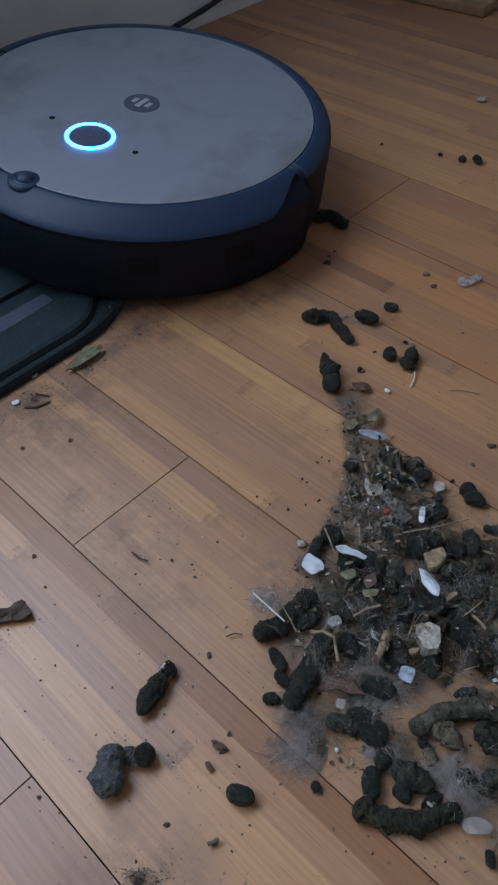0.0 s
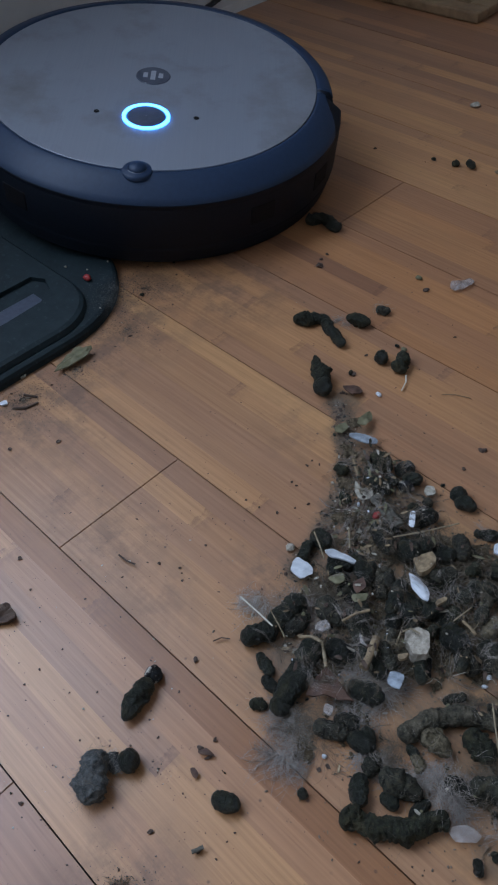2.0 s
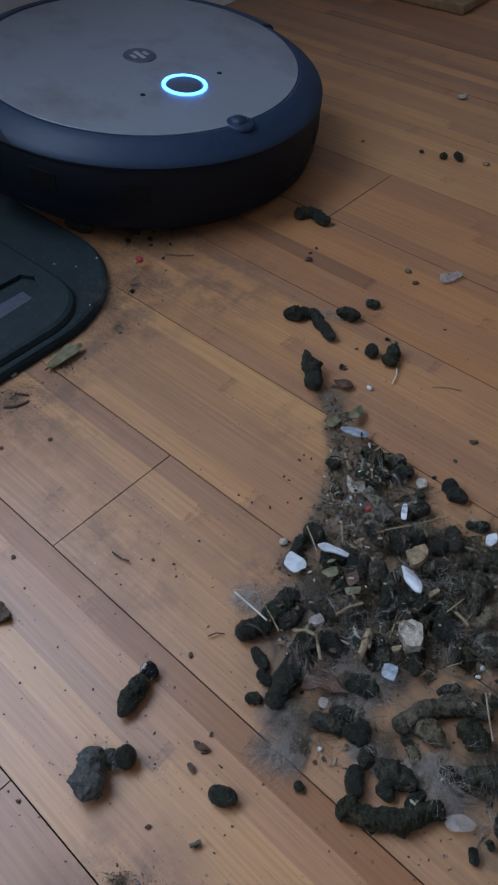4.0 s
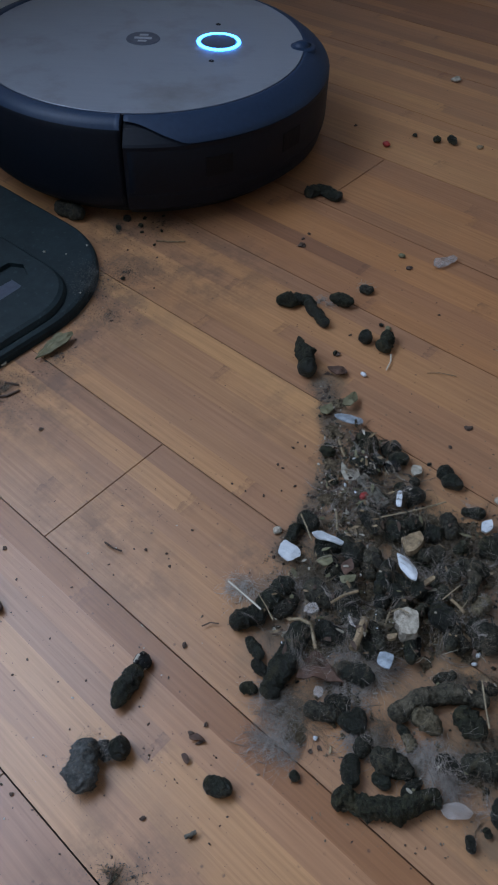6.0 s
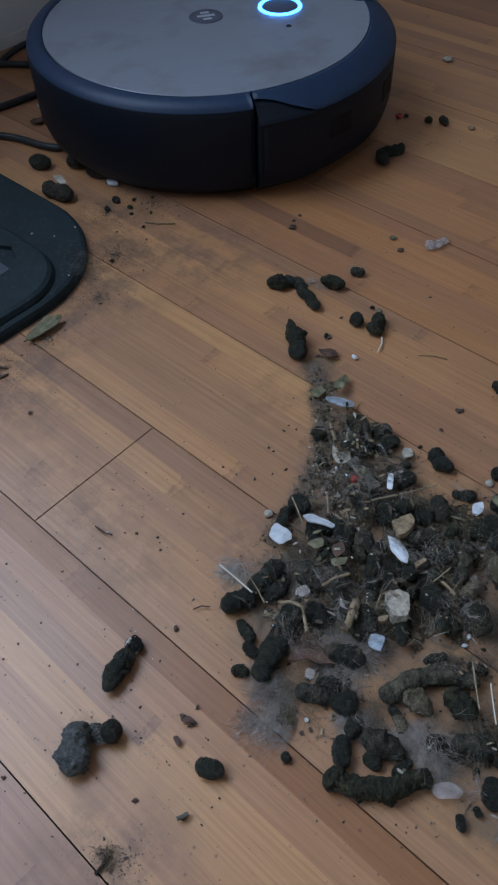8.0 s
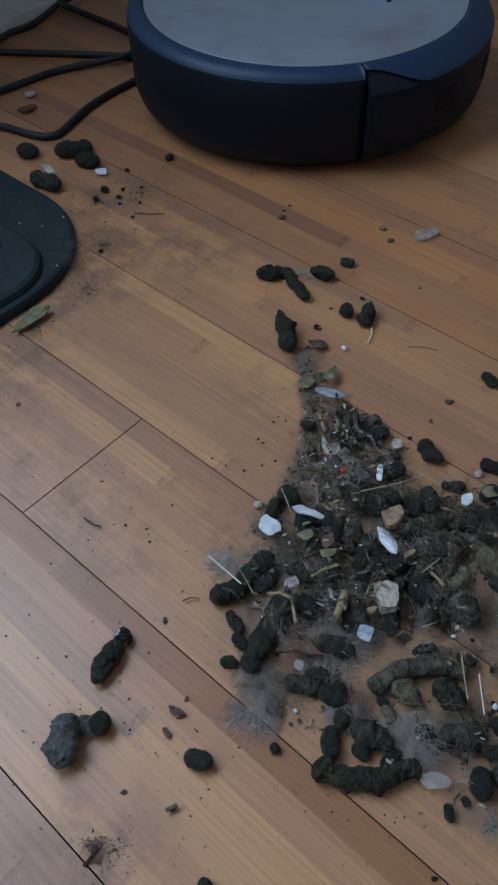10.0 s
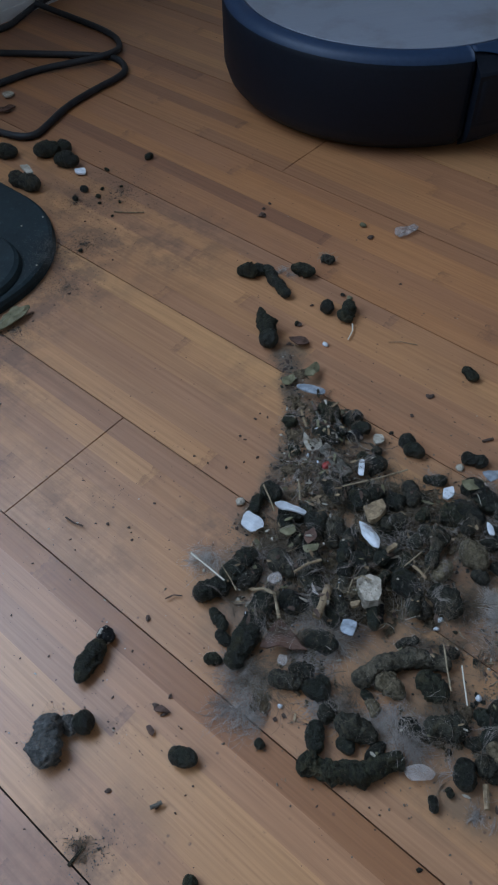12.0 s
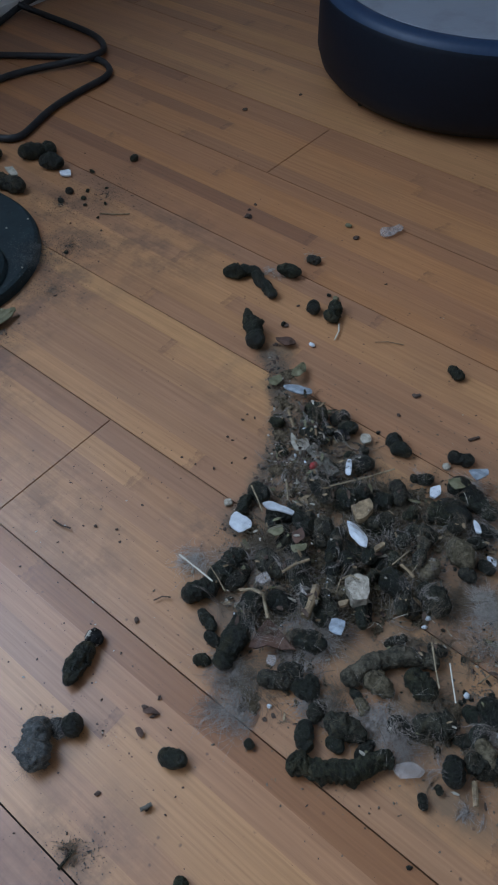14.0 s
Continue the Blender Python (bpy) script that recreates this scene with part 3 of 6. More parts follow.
    revolve(bm, [(0.0005, 0.0899), (0.0148, 0.0899), (0.0166, 0.0895), (0.0168, 0.0885)], steps=48)
    part("clean_button", bm, "button", plate, "dark grey round button", smooth=True, m=pose(0.0695, 0, 0))
    bm = bmesh.new()
    revolve(bm, [(0.0172, 0.0884), (0.0172, 0.0899), (0.0186, 0.0905), (0.0200, 0.0899), (0.0200, 0.0884)], steps=64)
    part("light_ring", bm, "glow", plate, "bright blue glowing ring", smooth=True, m=pose(0.0695, 0, 0))
    bm = bmesh.new()
    revolve(bm, [(0.0005, 0.0894), (0.0150, 0.0894), (0.0158, 0.0885)], steps=40)
    emblem = part("emblem_disc", bm, "button", plate, "dark round emblem", smooth=False)
    bm = box(bmesh.new(), -0.008, 0.008, -0.0022, 0.0022, 0.0893, 0.0897)
    part("emblem_bar", bm, "emblem", plate, "pale bar on the emblem")
    for sy in (-0.0068, 0.0068):
        bm = box(bmesh.new(), -0.004, 0.004, sy - 0.002, sy + 0.002, 0.0893, 0.0897)
        part("emblem_bar", bm, "emblem", plate, "pale bar on the emblem")
    for sy in (-0.042, 0.042):
        bm = bmesh.new()
        revolve(bm, [(0.0003, 0.0892), (0.0022, 0.0892), (0.0026, 0.0886)], steps=16)
        part("indicator_dot", bm, "seam", plate, m=pose(0.066, sy, 0))
    # sensor nub on the front rim
    bm = bmesh.new()
    revolve(bm, [(0.0003, 0.0952), (0.0040, 0.0949), (0.0066, 0.0935), (0.0078, 0.0914), (0.0080, 0.0850)], steps=32)
    nub = part("sensor_nub", bm, "bumper", r, "domed dark sensor nub", smooth=True, m=pose(0.1452, 0, -0.0025))
    # pale grey ring low on the dome
    bm = bmesh.new()
    revolve(bm, [(0.0079, 0.0896), (0.0083, 0.0902), (0.0083, 0.0910), (0.0077, 0.0917)], steps=32)
    part("nub_band", bm, "emblem", nub, "pale grey band round the nub", smooth=True)
    bm = bmesh.new()
    revolve(bm, [(0.0078, 0.0902), (0.0090, 0.0897), (0.0104, 0.0894), (0.0125, 0.0889), (0.0126, 0.0860)], steps=36)
    part("nub_collar", bm, "bumper", r, smooth=True, m=pose(0.1465, 0, -0.0004))
    # wheels and caster underneath
    for sy in (-0.115, 0.115):
        bm = bmesh.new()
        bmesh.ops.create_cone(bm, cap_ends=True, segments=32, radius1=0.035, radius2=0.035, depth=0.022)
        w = part("wheel", bm, "seam", r, m=pose(-0.005, sy, 0.043, 90, 0, 0))
    bm = bmesh.new()
    bmesh.ops.create_icosphere(bm, subdivisions=2, radius=0.016)
    part("caster", bm, "button", r, m=pose(0.12, 0, 0.024))
    return r


robot = robot_vacuum()


# ---- litter: builders ----
SEED = [0]


def litter_seed():
    SEED[0] += 1
    return SEED[0] * 0.618


DROP_LABELS = {
    "dark": "dry dark dropping with a crumbly surface", "grey": "dusty grey dropping with a rough surface",
    "moss": "greenish dark dropping with fibres", "tan": "tan granular lump in the litter", "spot": "dark dropping with pale spots",
    "furry": "dusty dropping matted with hair", "felt": "grey matted lump of dust and hair", "log": "long grey-brown dropping with dusty crust",
}


def fuzz(ob, bm_points, count, tone, seed, r):
    """Fine hairs felted onto a dropping, as a part of it."""
    rnd = random.Random(seed)
    verts, faces = [], []
    for _ in range(count):
        p, out = rnd.choice(bm_points)
        p = p + out * rnd.uniform(0.0, 0.0006)
        d = Vector((rnd.gauss(0, 1), rnd.gauss(0, 1), rnd.gauss(0, 0.6)))
        d = (d - out * d.dot(out) * 0.85).normalized()
        bend = Vector((rnd.gauss(0, 1), rnd.gauss(0, 1), rnd.gauss(0, 1))) * 0.28
        step = r * rnd.uniform(0.16, 0.42)
        path = []
        for i in range(5):
            path.append(p.copy())
            d = (d + bend - out * 0.12).normalized()
            p = p + d * step
            p.z = max(p.z, 0.0004)
        strand(verts, faces, path, rnd.uniform(0.00002, 0.00004))
    part_ob = mesh_thing("fuzz", verts, faces, "hair_" + tone, Matrix())
    part_ob.parent = ob
    return part_ob


def dropping(line, r, kind, lift=0.0, tip=(1.0, 1.0)):
    """An uneven sausage along a line on the floor, blunt at both ends."""
    s = litter_seed()
    pts = [Vector((x, y, 0)) for x, y in line]
    centre = sum(pts, Vector()) / len(pts)
    seg = [(b - a).length for a, b in zip(pts, pts[1:])]
    total = sum(seg)
    if total < 1e-5:
        total = 1e-5

    def along(u):
        d = min(max(u, 0), 1) * total
        for a, b, n in zip(pts, pts[1:], seg):
            if d <= n or b is pts[-1]:
                return a + (b - a) * (d / max(n, 1e-6)), (b - a).normalized()
            d -= n

    half = r * 0.72
    rows, sides = max(20, int(total / r * 7) + 16), 26
    bm = bmesh.new()
    o = Vector((s * 5.3, s * 2.9, s * 7.1))
    rough = {"tan": 0.36, "moss": 0.48, "felt": 0.6, "furry": 0.48, "grey": 0.40, "spot": 0.38}.get(kind, 0.34)
    pinch, taper = 1.9 + 0.9 * math.sin(s * 3.3), 0.30 + 0.30 * math.sin(s * 5.1)
    grid = []
    for i in range(rows + 1):
        t = i / rows
        u = (t * (total + 2 * half) - half) / total
        p, d = along(u)
        over = (u - min(max(u, 0), 1)) * total
        p = p + d * over
        e = min(t, 1 - t) * (total + 2 * half)
        k = math.sqrt(max(0.0, 1 - (1 - min(1, e / (r * 1.05))) ** 2))
        if total < 2.2 * r and kind != "felt":
            k = max(0.0, 1 - (2 * t - 1) ** 2) ** 0.46
        # ends drawn out to a point where tip says so
        k *= min(1.0, tip[0] + (1 - tip[0]) * min(1, t * 1.8)) * min(1.0, tip[1] + (1 - tip[1]) * min(1, (1 - t) * 1.8))
        side = Vector((-d.y, d.x, 0))
        ring = []
        for j in range(sides):
            a = 2 * math.pi * j / sides
            q = side * math.cos(a) + Vector((0, 0, 1)) * math.sin(a)
            f = (p + q * r) * (0.55 / r)
            w = 1 + rough * noise.noise(f + o) + 0.55 * rough * noise.noise(f * 2.7 + o) + 0.46 * rough * noise.noise(f * 5.5 + o) + 0.34 * rough * noise.noise(f * 12 + o)
            crack = abs(noise.noise(f * 1.7 - o))
            w -= 0.13 * max(0.0, 1 - crack / 0.13) * (1 + noise.noise(f * 0.9 - o))
            if total < 2.2 * r and kind == "dark":
                w = 1 + (w - 1) * 0.8
            else:
                notch = abs(math.sin(u * total / r * 1.57 / pinch + s)) ** 0.5
                w *= (0.80 + 0.24 * notch if total < 3 * r else 0.92 + 0.1 * notch) * (1 + 0.2 * math.sin(s * 9.7) * (t - 0.5)) * (1 - taper * max(0.0, t - 0.62))
            c = p + q * (r * k * w) + Vector((0, 0, r * 0.86)) - centre
            c.z = max(c.z, 0.0004)
            ring.append(bm.verts.new(c))
        grid.append(ring)
    for a, b in zip(grid, grid[1:]):
        for j in range(sides):
            bm.faces.new((a[j], a[(j + 1) % sides], b[(j + 1) % sides], b[j]))
    bmesh.ops.remove_doubles(bm, verts=bm.verts, dist=1e-5)
    bmesh.ops.recalc_face_normals(bm, faces=bm.faces)
    bm.normal_update()
    skin = [(v.co.copy(), v.normal.copy()) for v in bm.verts if v.co.z > r * 0.35]
    ob = part("dropping", bm, kind, smooth=True, m=Matrix.Translation(centre + Vector((0, 0, lift))))
    hairs = {"furry": 70, "felt": 230, "moss": 22, "grey": 22, "log": 26, "tan": 12}.get(kind, 9)
    if centre.x > 0.10 and (centre.y > 0.09 or kind == "felt"):
        fuzz(ob, skin, int(hairs * (0.5 + total / r * 0.35)), ("brown", "brown", "grey", "brown", "pale")[int(s * 10) % 5], int(s * 1000), r)
    return tagged(ob, DROP_LABELS[kind], "dropping", "droppings on the floor")


def strand(verts, faces, path, w):
    """Adds a thin three-sided hair along a path."""
    n0 = len(verts)
    for i, p in enumerate(path):
        d = (path[min(i + 1, len(path) - 1)] - path[max(i - 1, 0)]).normalized()
        a = d.cross(Vector((0.3, 0.5, 0.8))).normalized()
        b = d.cross(a)
        k = w * (1 if i < len(path) - 1 else 0.4)
        for j in range(3):
            c = 2.0944 * j
            verts.append(p + (a * math.cos(c) + b * math.sin(c)) * k)
    for i in range(len(path) - 1):
        for j in range(3):
            q = n0 + 3 * i
            faces.append((q + j, q + (j + 1) % 3, q + 3 + (j + 1) % 3, q + 3 + j))


def mesh_thing(name, verts, faces, material, m):
    me = bpy.data.meshes.new(name)
    me.from_pydata([tuple(v) for v in verts], [], faces)
    me.materials.append(M[material])
    ob = new(name, me)
    ob.matrix_basis = m
    return ob


def hair_tuft(x, y, r, n, tone, h):
    """A wispy tangle of very fine curled hairs in combed locks, flattened on what it lies on."""
    s = litter_seed()
    rnd = random.Random(int(s * 1000))
    verts, faces = [], []
    main = rnd.uniform(0, 6.283)
    locks = []
    for _ in range(11):
        a, d = rnd.uniform(0, 6.283), r * 0.8 * math.sqrt(rnd.random())
        locks.append((d * math.cos(a), d * math.sin(a) * 0.8, r * rnd.uniform(0.12, 0.42), main + rnd.gauss(0, 0.8), rnd.uniform(-0.35, 0.35)))
    for _ in range(int(n * (2.2 if tone != "brown" else 1.7))):
        lx, ly, lr, lean, curl = rnd.choice(locks)
        p = Vector((lx + rnd.gauss(0, lr * 0.6), ly + rnd.gauss(0, lr * 0.6), 0))
        p.z = rnd.uniform(0.0006, r * h * 1.5 * max(0.12, 1 - p.length / r))
        yaw, turn = lean + rnd.gauss(0, 0.45), curl + rnd.gauss(0, 0.16)
        lift = rnd.uniform(-0.15, 0.3)
        step = r * rnd.uniform(0.07, 0.2)
        path = []
        for i in range(7):
            path.append(p.copy())
            yaw += turn
            lift -= 0.06
            p = p + Vector((math.cos(yaw), math.sin(yaw), lift)) * step
            p.z = max(p.z, 0.0005)
        strand(verts, faces, path, rnd.uniform(0.00004, 0.00009))
    ob = mesh_thing("hair_tuft", verts, faces, "hair_" + tone, pose(x, y, 0))
    return tagged(ob, {"grey": "tangled tuft of grey pet hair", "brown": "dusty tuft of brown pet hair", "pale": "wispy tuft of pale pet hair"}[tone], "hair tuft", "hair tufts in the litter")


def flake(name, x, y, outline, material, label, category, z=0.004, thick=0.001, tilt=0, cup=0.05):
    """A thin curved piece from its outline, slightly cupped, with thickness; z: how high it lies on what is below it."""
    s = litter_seed()
    bm = bmesh.new()
    n = len(outline)
    size = max(math.hypot(*p) for p in outline)
    pts = []
    crumple = (0.22 if size < 0.014 else 0.1) if material in ("leaf", "brownleaf", "film", "bark") else 0.09
    for i in range(n):
        p0, p1, p2, p3 = (Vector(outline[(i + k) % n]) for k in (-1, 0, 1, 2))
        for u in (0.0, 0.33, 0.67):
            soft = 0.5 * (2 * p1 + (p2 - p0) * u + (2 * p0 - 5 * p1 + 4 * p2 - p3) * u * u + (3 * p1 - p0 - 3 * p2 + p3) * u ** 3)
            p = soft.lerp(p1.lerp(p2, u), 0.4)
            pts.append(p * (1 + 0.12 * noise.noise(Vector((p.x * 500, p.y * 500, s)))))

    def sheet(dz, k):
        rings = []
        for f in (1.0, 0.72, 0.4):
            rings.append([bm.verts.new((p.x * f, p.y * f, dz + cup * size * (1 - f * f) * k + crumple * size * noise.noise(Vector((p.x * f * 190, p.y * f * 190, s))))) for p in pts])
        c = bm.verts.new((0, 0, dz + cup * size * k))
        return rings, c
    top, ct = sheet(thick, 1)
    low, cl = sheet(0.0, 1)
    m = len(pts)
    for rings, c, flip in ((top, ct, False), (low, cl, True)):
        for i in range(m):
            j = (i + 1) % m
            for f in ((rings[0][i], rings[0][j], rings[1][j], rings[1][i]), (rings[1][i], rings[1][j], rings[2][j], rings[2][i]), (rings[2][i], rings[2][j], c)):
                bm.faces.new(f[::-1] if flip else f)
    for i in range(m):
        j = (i + 1) % m
        bm.faces.new((low[0][i], low[0][j], top[0][j], top[0][i]))
    turn = pose(x, y, 0, tilt * math.cos(s), tilt * math.sin(s), 0)
    low_z = min((turn @ v.co).z for v in bm.verts)
    turn.translation.z = max(z - thick, 0.0004) - (low_z if z < 0.009 else 0)
    return tagged(part(name, bm, material, m=turn), label, category)


def stick(name, line, r, material, label, category, z=0.004):
    s = litter_seed()
    pts = [Vector((x, y, max(z, r * 0.8))) for x, y in line]
    fine = []
    for a, b in zip(pts, pts[1:]):
        fine += [a.lerp(b, k / 4) for k in range(4)]
    fine.append(pts[-1])
    centre = fine[len(fine) // 2].copy()
    centre.z = 0
    bm = bmesh.new()
    rings = []
    flat = 0.5 if r > 0.0025 else 0.9
    for i, p in enumerate(fine):
        d = (fine[min(i + 1, len(fine) - 1)] - fine[max(i - 1, 0)]).normalized()
        side = Vector((-d.y, d.x, 0)).normalized()
        k = r * (1 + 0.25 * noise.noise(p * 200 + Vector((s, s, 0))))
        rings.append([bm.verts.new(p - centre + side * math.cos(a) * k + Vector((0, 0, 1)) * math.sin(a) * k * flat) for a in [2 * math.pi * j / 8 for j in range(8)]])
    for a, b in zip(rings, rings[1:]):
        for j in range(8):
            bm.faces.new((a[j], a[(j + 1) % 8], b[(j + 1) % 8], b[j]))
    bm.faces.new(rings[0][::-1])
    bm.faces.new(rings[-1])
    bmesh.ops.recalc_face_normals(bm, faces=bm.faces)
    return tagged(part(name, bm, material, m=Matrix.Translation(centre)), label, category)


def lump(name, x, y, r, material, label, category):
    s = litter_seed()
    bm = rocky(bmesh.new(), r, 0.4 if material == "bark" else 0.6, s, 0.7 if material == "bark" else 0.3)
    return tagged(part(name, bm, material, smooth=material != "bark", m=pose(x, y, 0.0003, 0, 0, s * 70)), label, category)


# ---- litter: every piece ----
dropping([(-0.0268, 0.3491), (-0.0182, 0.3534)], 0.0054, "moss")
dropping([(-0.0206, 0.3575), (-0.0096, 0.3629)], 0.0043, "dark")
dropping([(-0.0080, 0.3597), (0.0162, 0.3497)], 0.0045, "dark")
dropping([(0.0036, 0.3764), (0.0146, 0.3800)], 0.0059, "moss", tip=(0.7, 0.9))
dropping([(0.0121, 0.4005), (0.0176, 0.4032)], 0.0038, "grey")
dropping([(0.0466, 0.3563), (0.0500, 0.3551)], 0.0051, "dark")
dropping([(0.0639, 0.3549), (0.0609, 0.3673)], 0.0055, "moss")
dropping([(0.0150, 0.3215), (0.0262, 0.3129), (0.0392, 0.3034)], 0.0066, "moss", tip=(0.15, 1.0))
dropping([(0.0360, 0.3023), (0.0396, 0.3016)], 0.0067, "dark")
dropping([(0.1568, 0.3629), (0.1648, 0.3613)], 0.0039, "moss")
dropping([(-0.0751, 0.6318), (-0.0726, 0.6339)], 0.0033, "moss")
dropping([(-0.0650, 0.6417), (-0.0578, 0.6375)], 0.0039, "dark")
dropping([(-0.0976, 0.6284), (-0.0953, 0.6288)], 0.0018, "dark")
dropping([(-0.3085, 0.3424), (-0.2989, 0.3477)], 0.0071, "dark")
dropping([(-0.2804, 0.3634), (-0.2714, 0.3757)], 0.0073, "dark")
dropping([(-0.2723, 0.3837), (-0.2649, 0.3821)], 0.0067, "dark")
dropping([(-0.2552, 0.3659), (-0.2431, 0.3720)], 0.0071, "dark")
dropping([(-0.2624, 0.3233), (-0.2397, 0.3236)], 0.0072, "grey")
dropping([(-0.1998, 0.4202), (-0.1997, 0.4252)], 0.0030, "dark")
dropping([(-0.2074, 0.3508), (-0.2045, 0.3509)], 0.0031, "dark")
dropping([(-0.2027, 0.3363), (-0.2012, 0.3375)], 0.0023, "dark")
dropping([(0.1192, 0.0581), (0.1165, 0.0653), (0.1142, 0.0743)], 0.0058, "dark", tip=(0.5, 0.9))
dropping([(0.1111, 0.0801), (0.1144, 0.0814)], 0.0043, "spot")
dropping([(0.1275, 0.0335), (0.1315, 0.0285), (0.1360, 0.0210)], 0.0074, "felt", tip=(0.8, 0.85))
dropping([(0.1301, 0.0373), (0.1347, 0.0378)], 0.0039, "felt")
dropping([(0.1369, 0.0427), (0.1377, 0.0449)], 0.0059, "dark")
dropping([(0.1803, 0.0612), (0.1878, 0.0641)], 0.0045, "dark")
dropping([(0.2198, 0.0274), (0.2226, 0.0286)], 0.0027, "moss")
dropping([(0.1228, 0.2780), (0.1261, 0.2831)], 0.0050, "dark")
dropping([(0.1299, 0.2753), (0.1350, 0.2801)], 0.0044, "dark")
dropping([(0.1299, 0.2693), (0.1355, 0.2710)], 0.0038, "spot")
dropping([(0.1593, 0.2872), (0.1618, 0.2858)], 0.0051, "dark")
dropping([(0.1641, 0.2823), (0.1713, 0.2836)], 0.0047, "dark")
dropping([(0.1946, 0.2982), (0.2040, 0.3019)], 0.0044, "dark")
dropping([(0.1845, 0.2703), (0.1931, 0.2751)], 0.0032, "dark")
dropping([(0.1506, 0.2514), (0.1585, 0.2611)], 0.0058, "dark")
dropping([(0.1545, 0.2321), (0.1641, 0.2275)], 0.0059, "dark")
dropping([(0.1702, 0.2391), (0.1824, 0.2429)], 0.0053, "dark")
dropping([(0.1801, 0.2571), (0.1896, 0.2504)], 0.0056, "grey")
dropping([(0.2094, 0.2616), (0.2220, 0.2624)], 0.0066, "dark")
dropping([(0.2117, 0.2769), (0.2252, 0.2761)], 0.0064, "dark")
dropping([(0.2280, 0.2417), (0.2373, 0.2374)], 0.0070, "tan")
dropping([(0.2394, 0.2312), (0.2440, 0.2314)], 0.0043, "grey")
dropping([(0.2093, 0.2035), (0.2199, 0.2012)], 0.0065, "dark")
dropping([(0.2215, 0.1979), (0.2297, 0.1945)], 0.0052, "grey")
dropping([(0.2299, 0.2069), (0.2408, 0.2057)], 0.0071, "furry")
dropping([(0.1753, 0.2029), (0.1894, 0.2042)], 0.0053, "dark")
dropping([(0.1864, 0.1948), (0.1949, 0.1973)], 0.0048, "moss")
dropping([(0.1948, 0.2083), (0.2043, 0.2093)], 0.0050, "dark")
dropping([(0.1600, 0.2038), (0.1694, 0.1995)], 0.0047, "grey")
dropping([(0.1354, 0.1977), (0.1441, 0.2007)], 0.0053, "dark")
dropping([(0.1442, 0.2048), (0.1586, 0.2047)], 0.0053, "dark")
dropping([(0.1179, 0.2035), (0.1240, 0.2032)], 0.0059, "dark")
dropping([(0.1173, 0.1965), (0.1208, 0.1876)], 0.0037, "dark")
dropping([(0.1411, 0.2406), (0.1514, 0.2297)], 0.0056, "dark")
dropping([(0.1169, 0.2575), (0.1260, 0.2602)], 0.0052, "dark")
dropping([(0.1083, 0.2649), (0.1138, 0.2754)], 0.0046, "moss")
dropping([(0.1334, 0.1291), (0.1400, 0.1405)], 0.0058, "dark")
dropping([(0.1387, 0.1456), (0.1391, 0.1639)], 0.0057, "dark")
dropping([(0.1622, 0.1493), (0.1668, 0.1333), (0.1720, 0.1120)], 0.0060, "dark")
dropping([(0.1455, 0.1261), (0.1550, 0.1233)], 0.0033, "dark")
dropping([(0.1559, 0.1192), (0.1625, 0.1183)], 0.0031, "dark")
dropping([(0.1601, 0.1055), (0.1652, 0.1082)], 0.0029, "moss")
dropping([(0.1705, 0.1550), (0.1797, 0.1566)], 0.0060, "dark")
dropping([(0.1957, 0.1470), (0.2036, 0.1496)], 0.0059, "dark")
dropping([(0.1921, 0.1189), (0.2038, 0.1240)], 0.0044, "grey")
dropping([(0.2085, 0.1254), (0.2157, 0.1276)], 0.0051, "dark")
dropping([(0.1970, 0.1283), (0.2042, 0.1312)], 0.0040, "dark")
dropping([(0.2252, 0.1442), (0.2288, 0.1576), (0.2387, 0.1702), (0.2528, 0.1772)], 0.0050, "log")
dropping([(0.2341, 0.1505), (0.2431, 0.1506)], 0.0055, "tan")
dropping([(0.2494, 0.1640), (0.2591, 0.1625)], 0.0063, "moss")
dropping([(0.2344, 0.1399), (0.2396, 0.1370)], 0.0026, "tan")
dropping([(0.2287, 0.0955), (0.2375, 0.0990), (0.2496, 0.1083), (0.2598, 0.1240)], 0.0053, "moss")
dropping([(0.2226, 0.1125), (0.2277, 0.1053)], 0.0048, "dark")
dropping([(0.2316, 0.1219), (0.2438, 0.1245)], 0.0065, "furry")
dropping([(0.2356, 0.1149), (0.2405, 0.1143)], 0.0036, "dark")
dropping([(0.2842, 0.1412), (0.2893, 0.1354)], 0.0051, "dark")
dropping([(0.2839, 0.1739), (0.2915, 0.1718)], 0.0062, "dark")
dropping([(0.2876, 0.1645), (0.2883, 0.1558)], 0.0046, "dark")
dropping([(0.2808, 0.1206), (0.2841, 0.1179)], 0.0025, "dark")
dropping([(0.2846, 0.1287), (0.2863, 0.1277)], 0.0021, "moss")
dropping([(0.2059, 0.0904), (0.2079, 0.0900)], 0.0024, "dark")
dropping([(0.2094, 0.1841), (0.2133, 0.1748)], 0.0033, "spot")
dropping([(0.1477, 0.1593), (0.1467, 0.1474)], 0.0043, "grey")
dropping([(0.1835, 0.2223), (0.1910, 0.2308)], 0.0055, "moss")
dropping([(0.2040, 0.2365), (0.2144, 0.2402)], 0.0055, "furry")
dropping([(0.1648, 0.1770), (0.1789, 0.1708)], 0.0052, "furry")
dropping([(0.1891, 0.1645), (0.1972, 0.1609)], 0.0048, "dark")
dropping([(0.1933, 0.1789), (0.1998, 0.1799)], 0.0042, "moss")
dropping([(0.2540, 0.1388), (0.2642, 0.1421)], 0.0043, "furry")
dropping([(0.2650, 0.1455), (0.2744, 0.1549)], 0.0057, "furry")
dropping([(0.2907, 0.1472), (0.2989, 0.1476)], 0.0051, "furry")
